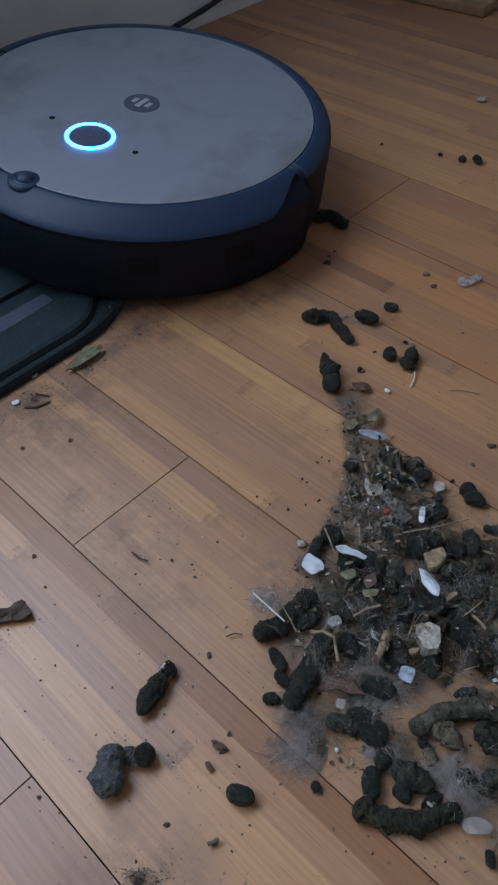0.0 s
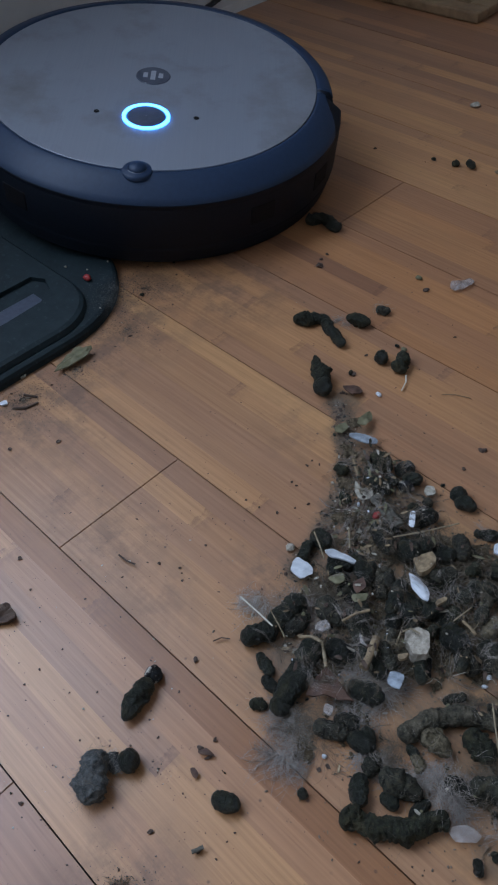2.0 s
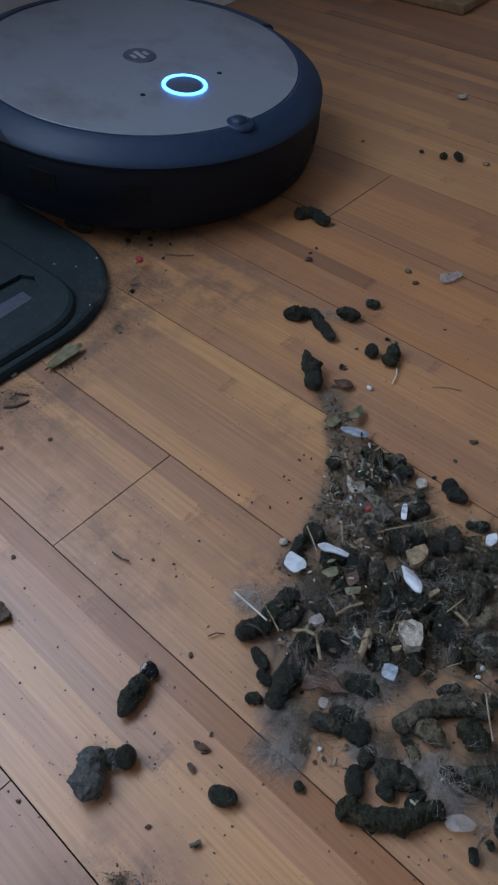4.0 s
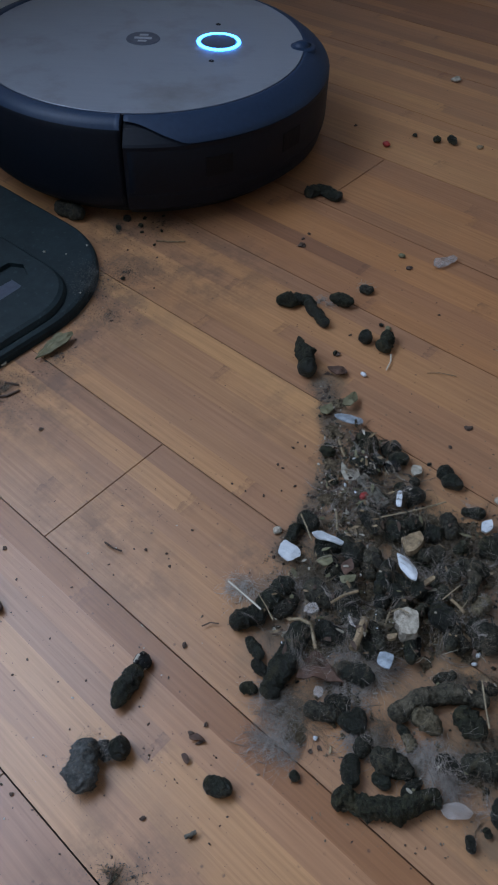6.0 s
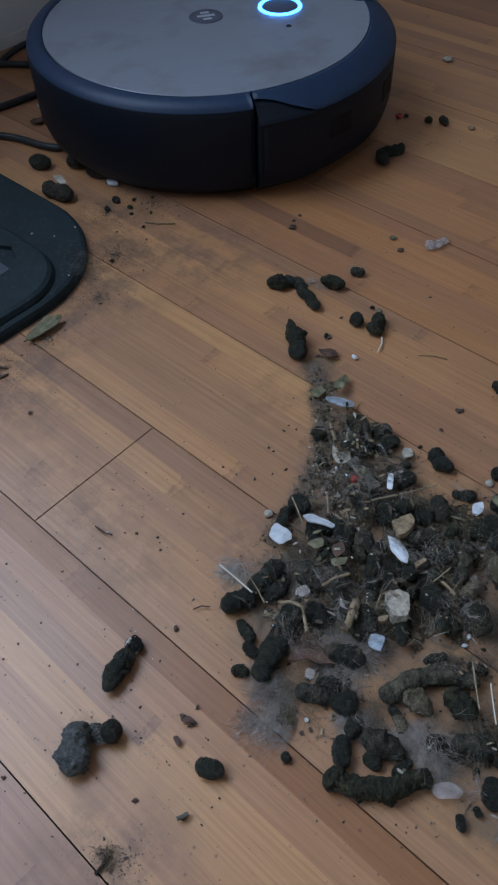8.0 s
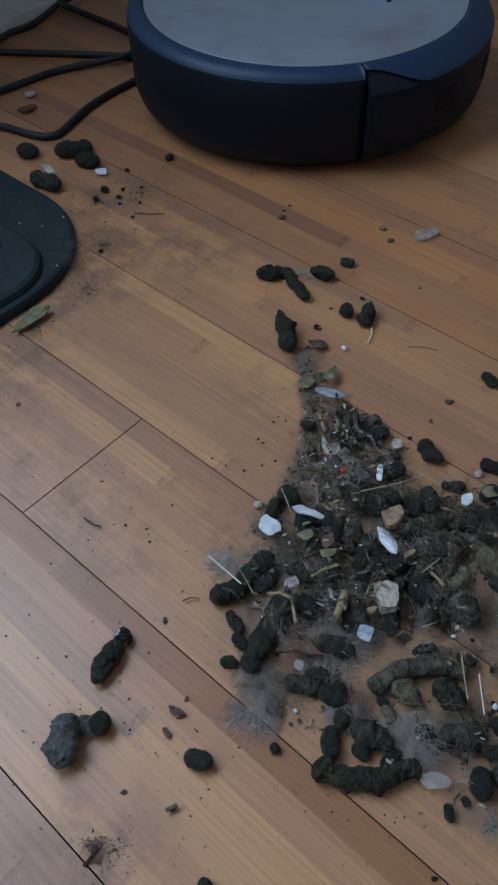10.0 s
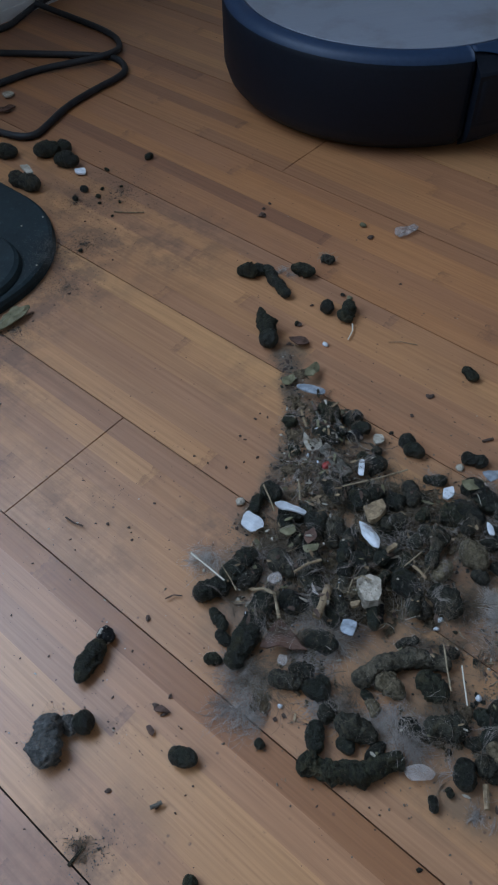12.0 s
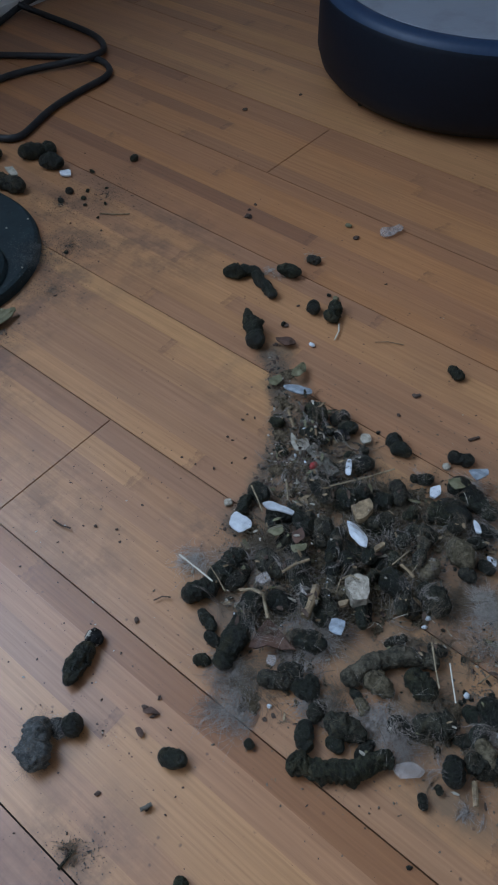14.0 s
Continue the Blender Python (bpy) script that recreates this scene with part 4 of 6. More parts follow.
dropping([(0.1524, 0.1853), (0.1630, 0.1869)], 0.0053, "furry")
dropping([(0.1497, 0.1713), (0.1623, 0.1702)], 0.0055, "grey")
dropping([(0.2248, 0.2172), (0.2247, 0.2261)], 0.0047, "tan")
dropping([(0.1626, 0.2447), (0.1675, 0.2434)], 0.0036, "moss")
dropping([(0.1080, 0.2396), (0.1134, 0.2383)], 0.0031, "moss")
dropping([(0.2231, 0.1186), (0.2209, 0.1238)], 0.0042, "furry")
dropping([(0.2509, 0.1248), (0.2497, 0.1173)], 0.0036, "dark")
dropping([(0.2485, 0.1838), (0.2537, 0.1860)], 0.0033, "dark")
dropping([(0.2293, 0.1724), (0.2343, 0.1804)], 0.0024, "furry")
dropping([(0.2446, 0.2428), (0.2497, 0.2426)], 0.0038, "dark")
# smaller droppings piled on and between the large ones
dropping([(0.093, 0.256), (0.096, 0.253)], 0.0043, "moss", lift=0.000)
dropping([(0.106, 0.274), (0.117, 0.272)], 0.0049, "moss", lift=0.0035)
dropping([(0.114, 0.257), (0.122, 0.258)], 0.0048, "dark", lift=0.0035)
dropping([(0.127, 0.266), (0.121, 0.268)], 0.0029, "dark", lift=0.0035)
dropping([(0.145, 0.260), (0.147, 0.259)], 0.0035, "moss", lift=0.000)
dropping([(0.149, 0.270), (0.151, 0.269)], 0.0032, "grey", lift=0.000)
dropping([(0.142, 0.231), (0.155, 0.222)], 0.0052, "dark", lift=0.0045)
dropping([(0.162, 0.230), (0.168, 0.229)], 0.006, "dark", lift=0.0045)
dropping([(0.182, 0.255), (0.189, 0.247)], 0.0043, "grey", lift=0.0055)
dropping([(0.180, 0.244), (0.183, 0.243)], 0.0039, "dark", lift=0.0035)
dropping([(0.169, 0.241), (0.170, 0.236)], 0.0048, "dark", lift=0.0055)
dropping([(0.207, 0.277), (0.222, 0.277)], 0.0053, "dark", lift=0.0035)
dropping([(0.207, 0.255), (0.214, 0.256)], 0.0061, "moss", lift=0.001)
dropping([(0.231, 0.260), (0.241, 0.264)], 0.0039, "dark", lift=0.001)
dropping([(0.185, 0.224), (0.191, 0.233)], 0.0044, "furry", lift=0.0055)
dropping([(0.204, 0.223), (0.205, 0.229)], 0.0038, "furry", lift=0.0055)
dropping([(0.196, 0.209), (0.196, 0.203)], 0.0043, "dark", lift=0.0065)
dropping([(0.175, 0.208), (0.180, 0.191)], 0.0043, "dark", lift=0.0055)
dropping([(0.186, 0.197), (0.190, 0.194)], 0.0043, "dark", lift=0.0065)
dropping([(0.204, 0.213), (0.208, 0.212)], 0.0037, "moss", lift=0.0055)
dropping([(0.194, 0.191), (0.194, 0.195)], 0.0025, "grey", lift=0.0065)
dropping([(0.203, 0.195), (0.204, 0.199)], 0.0031, "moss", lift=0.0055)
dropping([(0.211, 0.198), (0.218, 0.198)], 0.0051, "dark", lift=0.0055)
dropping([(0.222, 0.199), (0.226, 0.189)], 0.0037, "furry", lift=0.0045)
dropping([(0.230, 0.208), (0.234, 0.207)], 0.0063, "furry", lift=0.001)
dropping([(0.207, 0.181), (0.215, 0.171)], 0.0033, "dark", lift=0.0035)
dropping([(0.190, 0.173), (0.200, 0.166)], 0.0033, "furry", lift=0.0055)
dropping([(0.189, 0.161), (0.183, 0.165)], 0.0036, "dark", lift=0.0055)
dropping([(0.160, 0.206), (0.165, 0.203)], 0.0038, "log", lift=0.0045)
dropping([(0.166, 0.207), (0.170, 0.204)], 0.0035, "grey", lift=0.0065)
dropping([(0.155, 0.206), (0.158, 0.199)], 0.0041, "dark", lift=0.0055)
dropping([(0.140, 0.197), (0.146, 0.200)], 0.0035, "dark", lift=0.0055)
dropping([(0.138, 0.192), (0.143, 0.191)], 0.0038, "dark", lift=0.0035)
dropping([(0.151, 0.201), (0.160, 0.196)], 0.0038, "dark", lift=0.0065)
dropping([(0.171, 0.156), (0.178, 0.153)], 0.0047, "dark", lift=0.0045)
dropping([(0.146, 0.160), (0.147, 0.149)], 0.0034, "grey", lift=0.000)
dropping([(0.192, 0.145), (0.198, 0.145)], 0.0043, "dark", lift=0.0035)
dropping([(0.166, 0.183), (0.174, 0.180)], 0.004, "grey", lift=0.0045)
dropping([(0.199, 0.247), (0.197, 0.241)], 0.0036, "moss", lift=0.0045)
dropping([(0.216, 0.226), (0.218, 0.219)], 0.0038, "furry", lift=0.0035)
dropping([(0.221, 0.250), (0.222, 0.256)], 0.0039, "furry", lift=0.0045)
dropping([(0.230, 0.273), (0.234, 0.271)], 0.0043, "moss", lift=0.0035)
dropping([(0.278, 0.167), (0.284, 0.166)], 0.004, "dark", lift=0.000)
dropping([(0.283, 0.175), (0.287, 0.176)], 0.0033, "moss", lift=0.000)
dropping([(0.281, 0.152), (0.285, 0.154)], 0.0032, "furry", lift=0.000)
dropping([(0.269, 0.149), (0.275, 0.151)], 0.0034, "furry", lift=0.000)
dropping([(0.296, 0.154), (0.301, 0.151)], 0.004, "furry", lift=0.001)
dropping([(0.239, 0.135), (0.240, 0.139)], 0.0021, "tan", lift=0.000)
dropping([(0.230, 0.141), (0.235, 0.140)], 0.0024, "dark", lift=0.000)
dropping([(0.235, 0.156), (0.240, 0.151)], 0.0032, "tan", lift=0.001)
dropping([(0.263, 0.141), (0.268, 0.148)], 0.0029, "furry", lift=0.000)
dropping([(0.215, 0.131), (0.210, 0.133)], 0.0032, "dark", lift=0.000)
dropping([(0.223, 0.125), (0.222, 0.120)], 0.0034, "furry", lift=0.000)
dropping([(0.199, 0.127), (0.203, 0.134)], 0.0032, "furry", lift=0.001)
dropping([(0.247, 0.185), (0.252, 0.185)], 0.0025, "dark", lift=0.000)
hair_tuft(0.1189, 0.1480, 0.0112, 110, "pale", 0.50)
hair_tuft(0.1906, 0.1011, 0.0137, 210, "grey", 0.45)
hair_tuft(0.1771, 0.1086, 0.0115, 140, "grey", 0.40)
hair_tuft(0.1461, 0.1808, 0.0157, 200, "brown", 0.50)
hair_tuft(0.2517, 0.1373, 0.0148, 260, "grey", 0.70)
hair_tuft(0.2265, 0.1322, 0.0125, 180, "brown", 0.50)
hair_tuft(0.2700, 0.1551, 0.0144, 260, "brown", 0.60)
hair_tuft(0.2595, 0.2226, 0.0112, 200, "pale", 0.60)
hair_tuft(0.2958, 0.1552, 0.0104, 180, "grey", 0.60)
hair_tuft(0.3008, 0.1285, 0.0048, 60, "grey", 0.40)
hair_tuft(0.2297, 0.2636, 0.0132, 160, "grey", 0.50)
hair_tuft(0.2414, 0.1272, 0.0102, 140, "pale", 0.60)
hair_tuft(0.2003, 0.1401, 0.0145, 160, "grey", 0.50)
hair_tuft(0.1830, 0.1581, 0.0131, 130, "grey", 0.50)
hair_tuft(0.2016, 0.1772, 0.0151, 130, "brown", 0.50)
hair_tuft(0.2012, 0.2440, 0.0195, 200, "brown", 0.50)
hair_tuft(0.1928, 0.2005, 0.0186, 150, "brown", 0.40)
hair_tuft(0.1968, 0.2220, 0.0159, 120, "grey", 0.50)
hair_tuft(0.1981, 0.1622, 0.0134, 120, "grey", 0.50)
hair_tuft(0.2346, 0.2126, 0.0124, 140, "brown", 0.60)
hair_tuft(0.1452, 0.1623, 0.0123, 100, "grey", 0.50)
hair_tuft(0.2451, 0.2185, 0.0093, 60, "brown", 0.30)
hair_tuft(0.1826, 0.2497, 0.0165, 90, "brown", 0.50)
hair_tuft(0.2181, 0.1255, 0.0114, 140, "grey", 0.50)
hair_tuft(0.2383, 0.1823, 0.0077, 60, "brown", 0.30)
hair_tuft(0.2157, 0.2826, 0.0102, 110, "pale", 0.60)
hair_tuft(0.0011, 0.3714, 0.0086, 40, "pale", 0.30)
hair_tuft(0.0087, 0.4059, 0.0062, 30, "pale", 0.60)
flake("eggshell_piece", 0.1262, 0.1798, [(-0.0054, 0.0040), (0.0042, 0.0053), (0.0066, 0.0019), (0.0041, -0.0054), (-0.0032, -0.0051), (-0.0061, -0.0006)], "white", "curved white eggshell piece beside the heap", "eggshell", z=0.0060, thick=0.0010, tilt=12)
flake("eggshell_piece", 0.1403, 0.1973, [(-0.0080, -0.0049), (-0.0055, 0.0001), (0.0011, 0.0034), (0.0069, 0.0052), (0.0082, 0.0024), (0.0015, -0.0012), (-0.0041, -0.0052)], "white", "thin white eggshell strip on dark droppings", "eggshell", z=0.0140, thick=0.0010, tilt=20)
flake("eggshell_piece", 0.1849, 0.2092, [(-0.0099, 0.0044), (-0.0028, 0.0049), (0.0048, 0.0018), (0.0087, -0.0046), (0.0032, -0.0050), (-0.0041, -0.0017)], "white", "pointed oval white eggshell piece on the heap", "eggshell", z=0.0160, thick=0.0010, tilt=14)
flake("paper_scrap", 0.2059, 0.1609, [(-0.0046, 0.0020), (0.0016, 0.0051), (0.0046, -0.0027), (-0.0015, -0.0042)], "paleblue", "square bluish white paper scrap", "paper scrap", z=0.0100, thick=0.0006, tilt=8)
flake("beige_crumb", 0.2031, 0.1841, [(-0.0077, -0.0005), (-0.0046, 0.0063), (0.0006, 0.0079), (0.0055, 0.0022), (0.0076, -0.0040), (0.0022, -0.0076), (-0.0034, -0.0046)], "stone", "beige angular crumb lying on the heap", "crumb", z=0.0140, thick=0.0090, tilt=5)
flake("wood_splinter", 0.1981, 0.2104, [(-0.0018, -0.0022), (-0.0001, 0.0033), (0.0018, 0.0025), (0.0002, -0.0037)], "wood", "short pale wood splinter on the heap", "splinter", z=0.0160, thick=0.0020, tilt=0)
flake("pale_flake", 0.1454, 0.2778, [(-0.0038, 0.0015), (0.0000, 0.0046), (0.0038, 0.0007), (0.0016, -0.0040), (-0.0018, -0.0027)], "paper", "small pale round flake beside the heap", "flake", z=0.0030, thick=0.0015, tilt=0)
flake("shell_chip", 0.1534, 0.2471, [(-0.0034, 0.0030), (-0.0011, 0.0048), (0.0039, -0.0035), (0.0007, -0.0045)], "white", "slim white shell chip", "shell chip", z=0.0120, thick=0.0010, tilt=15)
flake("shell_chip", 0.2005, 0.2671, [(-0.0036, 0.0007), (-0.0004, 0.0054), (0.0032, 0.0011), (0.0019, -0.0036), (-0.0011, -0.0035)], "white", "small white shell chip at the edge", "shell chip", z=0.0060, thick=0.0020, tilt=10)
flake("film_scrap", 0.2710, 0.1261, [(-0.0069, -0.0030), (-0.0020, 0.0035), (0.0054, 0.0045), (0.0051, 0.0005), (-0.0016, -0.0056)], "film", "crumpled translucent pale film scrap", "film scrap", z=0.0040, thick=0.0006, tilt=6)
flake("feather_scrap", 0.0900, 0.2818, [(-0.0090, -0.0040), (-0.0041, 0.0012), (0.0055, 0.0062), (0.0089, 0.0040), (0.0040, -0.0018), (-0.0045, -0.0052)], "paleblue", "long bluish grey feather scrap", "feather scrap", z=0.0060, thick=0.0010, tilt=10)
flake("leaf_piece", 0.0792, 0.2976, [(-0.0032, -0.0009), (-0.0027, 0.0098), (0.0032, 0.0043), (0.0039, -0.0052), (-0.0011, -0.0079)], "leaf", "dry green leaf piece on dust", "leaf", z=0.0040, thick=0.0006, tilt=14)
flake("leaf_piece", 0.0716, 0.2815, [(-0.0038, -0.0015), (-0.0018, 0.0068), (0.0029, 0.0039), (0.0035, -0.0036), (-0.0006, -0.0055)], "leaf", "small green leaf piece on dust", "leaf", z=0.0030, thick=0.0006, tilt=10)
flake("dry_leaf", 0.1840, 0.1363, [(-0.0048, -0.0114), (-0.0074, -0.0018), (-0.0078, 0.0059), (-0.0031, 0.0064), (0.0054, 0.0039), (0.0129, 0.0015), (0.0047, -0.0044)], "brownleaf", "reddish brown dry leaf under hair", "leaf", z=0.0080, thick=0.0008, tilt=12)
flake("bark_piece", 0.1778, 0.2249, [(-0.0073, 0.0009), (-0.0021, 0.0101), (0.0041, 0.0053), (0.0052, -0.0036), (0.0026, -0.0080), (-0.0025, -0.0049)], "wood", "crumpled tan bark piece on the heap", "bark", z=0.0140, thick=0.0030, tilt=18)
flake("wood_chip", 0.2019, 0.1723, [(-0.0025, -0.0007), (0.0009, 0.0029), (0.0019, 0.0004), (-0.0002, -0.0025)], "wood", "tan wood chip between droppings", "wood chip", z=0.0130, thick=0.0020, tilt=8)
flake("leaf_piece", 0.1482, 0.1855, [(-0.0047, -0.0025), (-0.0006, 0.0042), (0.0036, 0.0019), (0.0016, -0.0035)], "leaf", "yellowish green leaf scrap on the heap", "leaf", z=0.0130, thick=0.0006, tilt=10)
flake("leaf_piece", 0.1597, 0.1904, [(-0.0035, -0.0017), (-0.0014, 0.0047), (0.0031, 0.0013), (0.0017, -0.0045)], "brownleaf", "small red brown leaf scrap on hair", "leaf", z=0.0130, thick=0.0006, tilt=14)
flake("leaf_piece", 0.1644, 0.1843, [(-0.0043, -0.0017), (0.0017, 0.0045), (0.0031, 0.0011), (-0.0005, -0.0037)], "leaf", "olive leaf scrap on grey hair", "leaf", z=0.0130, thick=0.0006, tilt=8)
flake("paper_scrap", 0.1175, 0.2464, [(-0.0076, 0.0018), (-0.0016, 0.0008), (0.0026, 0.0054), (0.0069, 0.0009), (0.0029, -0.0052), (-0.0032, -0.0039)], "paper", "curled cream paper piece in dust", "paper scrap", z=0.0070, thick=0.0012, tilt=16)
flake("leaf_piece", 0.2099, 0.2755, [(-0.0059, -0.0024), (0.0005, 0.0055), (0.0051, 0.0024), (0.0002, -0.0055)], "leaf", "yellow green leaf on the heap edge", "leaf", z=0.0140, thick=0.0008, tilt=10)
flake("film_scrap", 0.2157, 0.2890, [(-0.0060, -0.0034), (0.0013, 0.0062), (0.0038, 0.0030), (0.0008, -0.0058)], "paleblue", "bluish white film scrap on hair", "film scrap", z=0.0140, thick=0.0010, tilt=14)
flake("film_scrap", 0.2325, 0.2548, [(-0.0041, 0.0034), (0.0001, 0.0021), (0.0035, -0.0022), (0.0006, -0.0032)], "white", "ragged white film scrap on hair", "film scrap", z=0.0140, thick=0.0010, tilt=14)
flake("shell_chip", 0.2477, 0.2475, [(-0.0038, 0.0013), (0.0012, 0.0021), (0.0034, -0.0020), (-0.0009, -0.0015)], "white", "white shell chip at the edge of the heap", "shell chip", z=0.0040, thick=0.0010, tilt=6)
flake("film_scrap", 0.1924, 0.1245, [(-0.0034, 0.0022), (0.0008, 0.0030), (0.0032, -0.0014), (-0.0008, -0.0024)], "film", "bluish glassy film scrap on hair", "film scrap", z=0.0140, thick=0.0010, tilt=14)
flake("shell_chip", 0.1695, 0.1149, [(-0.0032, -0.0009), (-0.0005, 0.0029), (0.0023, 0.0005), (0.0013, -0.0026)], "white", "tiny white chip beside a log", "shell chip", z=0.0060, thick=0.0010, tilt=14)
flake("paper_scrap", 0.1612, 0.1571, [(-0.0035, -0.0004), (-0.0004, 0.0043), (0.0037, 0.0020), (0.0019, -0.0024), (-0.0016, -0.0036)], "film", "pale grey paper scrap on hair", "paper scrap", z=0.0140, thick=0.0010, tilt=14)
flake("film_scrap", 0.1823, 0.1642, [(-0.0038, 0.0024), (0.0009, 0.0000), (0.0034, -0.0009), (-0.0004, -0.0015)], "film", "curled white film scrap", "film scrap", z=0.0160, thick=0.0010, tilt=14)
flake("film_scrap", 0.0401, 0.4702, [(-0.0069, -0.0042), (-0.0049, 0.0047), (0.0041, 0.0123), (0.0070, 0.0047), (0.0028, -0.0068), (-0.0020, -0.0109)], "film", "thin translucent film scrap on bare planks", "film scrap", z=0.0020, thick=0.0006, tilt=3)
flake("dry_leaf", -0.1203, 0.2051, [(0.0014, -0.0189), (-0.0028, -0.0107), (-0.0046, -0.0028), (-0.0073, 0.0086), (-0.0018, 0.0115), (0.0006, 0.0168), (0.0050, 0.0092), (0.0060, -0.0019), (0.0036, -0.0116)], "leaf", "curled dry olive leaf beside the dock", "leaf", z=0.0040, thick=0.0008, tilt=4)
flake("bark_flake", 0.0221, 0.0428, [(-0.0063, -0.0026), (-0.0028, 0.0026), (-0.0020, 0.0096), (0.0039, 0.0101), (0.0091, 0.0077), (0.0077, 0.0030), (0.0039, -0.0020), (0.0001, -0.0069), (-0.0040, -0.0117), (-0.0098, -0.0098)], "bark", "flat dark brown bark flake on planks", "bark", z=0.0030, thick=0.0030, tilt=3)
flake("leaf_piece", 0.0546, 0.3166, [(-0.0075, -0.0030), (0.0001, 0.0053), (0.0057, 0.0025), (0.0016, -0.0048)], "brownleaf", "small brown leaf scrap on planks", "leaf", z=0.0030, thick=0.0010, tilt=8)
flake("shell_chip", -0.1209, 0.1428, [(-0.0027, -0.0018), (-0.0009, 0.0028), (0.0026, 0.0014), (0.0010, -0.0023)], "white", "tiny white chip in dust by the dock", "shell chip", z=0.0020, thick=0.0010, tilt=0)
flake("pale_flake", -0.1362, 0.1678, [(-0.0038, -0.0018), (0.0006, 0.0038), (0.0034, 0.0013), (-0.0001, -0.0033)], "paper", "small cream chip beside the dock edge", "flake", z=0.0020, thick=0.0015, tilt=0)
flake("pale_flake", -0.2541, 0.3304, [(-0.0103, 0.0005), (-0.0049, 0.0049), (0.0096, -0.0007), (0.0057, -0.0049)], "paper", "pale flake resting on a dropping", "flake", z=0.0140, thick=0.0015, tilt=5)
flake("shell_chip", -0.2300, 0.3674, [(-0.0059, -0.0012), (-0.0006, 0.0054), (0.0064, 0.0005), (0.0001, -0.0045)], "white", "white chip lying on planks", "shell chip", z=0.0030, thick=0.0015, tilt=0)
flake("pale_flake", -0.3951, 0.4179, [(-0.0053, -0.0035), (-0.0038, 0.0053), (0.0056, 0.0036), (0.0036, -0.0055)], "paper", "pale flake near the power cord", "flake", z=0.0030, thick=0.0015, tilt=0)
flake("leaf_piece", -0.3723, 0.3975, [(-0.0054, -0.0076), (-0.0030, 0.0058), (0.0041, 0.0086), (0.0044, -0.0069)], "brownleaf", "brown leaf scrap near the power cord", "leaf", z=0.0030, thick=0.0015, tilt=0)
stick("straw", [(0.1550, 0.2255), (0.1667, 0.2421), (0.1768, 0.2587)], 0.00043, "straw", "long thin straw across the heap", "straw", z=0.0170)
stick("straw", [(0.1185, 0.1998), (0.1265, 0.1951), (0.1350, 0.1896)], 0.00043, "straw", "thin straw stalk on the heap", "straw", z=0.0140)
stick("straw", [(0.1175, 0.1403), (0.1292, 0.1400), (0.1421, 0.1393)], 0.00050, "palestraw", "pale straw lying over hair", "straw", z=0.0140)
stick("straw", [(0.1343, 0.1458), (0.1424, 0.1429), (0.1506, 0.1393)], 0.00029, "straw", "thin straw stalk on hair", "straw", z=0.0130)
stick("straw", [(0.2479, 0.1812), (0.2554, 0.1718), (0.2626, 0.1633)], 0.00043, "straw", "thin straw stalk on the heap", "straw", z=0.0140)
stick("straw", [(0.2599, 0.1789), (0.2650, 0.1722), (0.2719, 0.1634)], 0.00038, "palestraw", "pale split straw stalk", "straw", z=0.0110)
stick("straw", [(0.1961, 0.1734), (0.1937, 0.1807), (0.1960, 0.1860), (0.2014, 0.1869)], 0.00043, "straw", "curved dry grass blade", "straw", z=0.0160)
stick("straw", [(0.1673, 0.1659), (0.1697, 0.1740), (0.1738, 0.1808)], 0.00079, "wood", "thin tan wood splinter", "straw", z=0.0150)
stick("straw", [(0.0955, 0.2647), (0.1018, 0.2594), (0.1088, 0.2543)], 0.00101, "wood", "tan wood splinter in dust", "straw", z=0.0060)
stick("straw", [(0.1913, 0.1536), (0.1889, 0.1622), (0.1857, 0.1713)], 0.00220, "wood", "weathered flat tan wood stick", "straw", z=0.0130)
stick("straw", [(0.1668, 0.1501), (0.1717, 0.1459), (0.1775, 0.1409)], 0.00086, "straw", "pale shredded bone strip", "straw", z=0.0140)
stick("straw", [(0.1587, 0.1428), (0.1621, 0.1468), (0.1677, 0.1481)], 0.00086, "straw", "pale curled strip on a log", "straw", z=0.0180)
stick("straw", [(0.2959, 0.1406), (0.3016, 0.1317)], 0.00130, "wood", "pale flat wood stick", "straw", z=0.0040)
stick("straw", [(0.1263, 0.2468), (0.1369, 0.2431), (0.1502, 0.2387)], 0.00400, "greywood", "grey weathered stick in the heap", "straw", z=0.0100)
stick("straw", [(0.0714, 0.3547), (0.0755, 0.3489), (0.0784, 0.3394)], 0.00050, "palestraw", "pale curved nail clipping on planks", "straw", z=0.0020)
stick("straw", [(0.2135, 0.2065), (0.2182, 0.2060), (0.2226, 0.2044)], 0.00086, "wood", "brown wood splinter on the heap", "straw", z=0.0180)
stick("straw", [(0.2481, 0.1983), (0.2528, 0.1958)], 0.00036, "straw", "short straw bit on planks", "straw", z=0.0030)
stick("straw", [(0.2122, 0.2171), (0.2099, 0.2043)], 0.00036, "straw", "short straw bit on the heap", "straw", z=0.0170)
stick("straw", [(0.1285, 0.2198), (0.1379, 0.2092)], 0.00058, "straw", "dry green stalk in dust", "straw", z=0.0060)
stick("straw", [(0.0979, 0.2724), (0.1101, 0.2639), (0.1189, 0.2562)], 0.00079, "greywood", "grey twig in dust", "straw", z=0.0090)
stick("straw", [(0.2756, 0.1833), (0.2785, 0.1931)], 0.00036, "straw", "thin straw on planks", "straw", z=0.0030)
stick("fibre", [(0.0398, 0.1165), (0.0469, 0.1170), (0.0519, 0.1189)], 0.0005, "bark", "tiny curled fibre on planks", "fibre", z=0.0020)
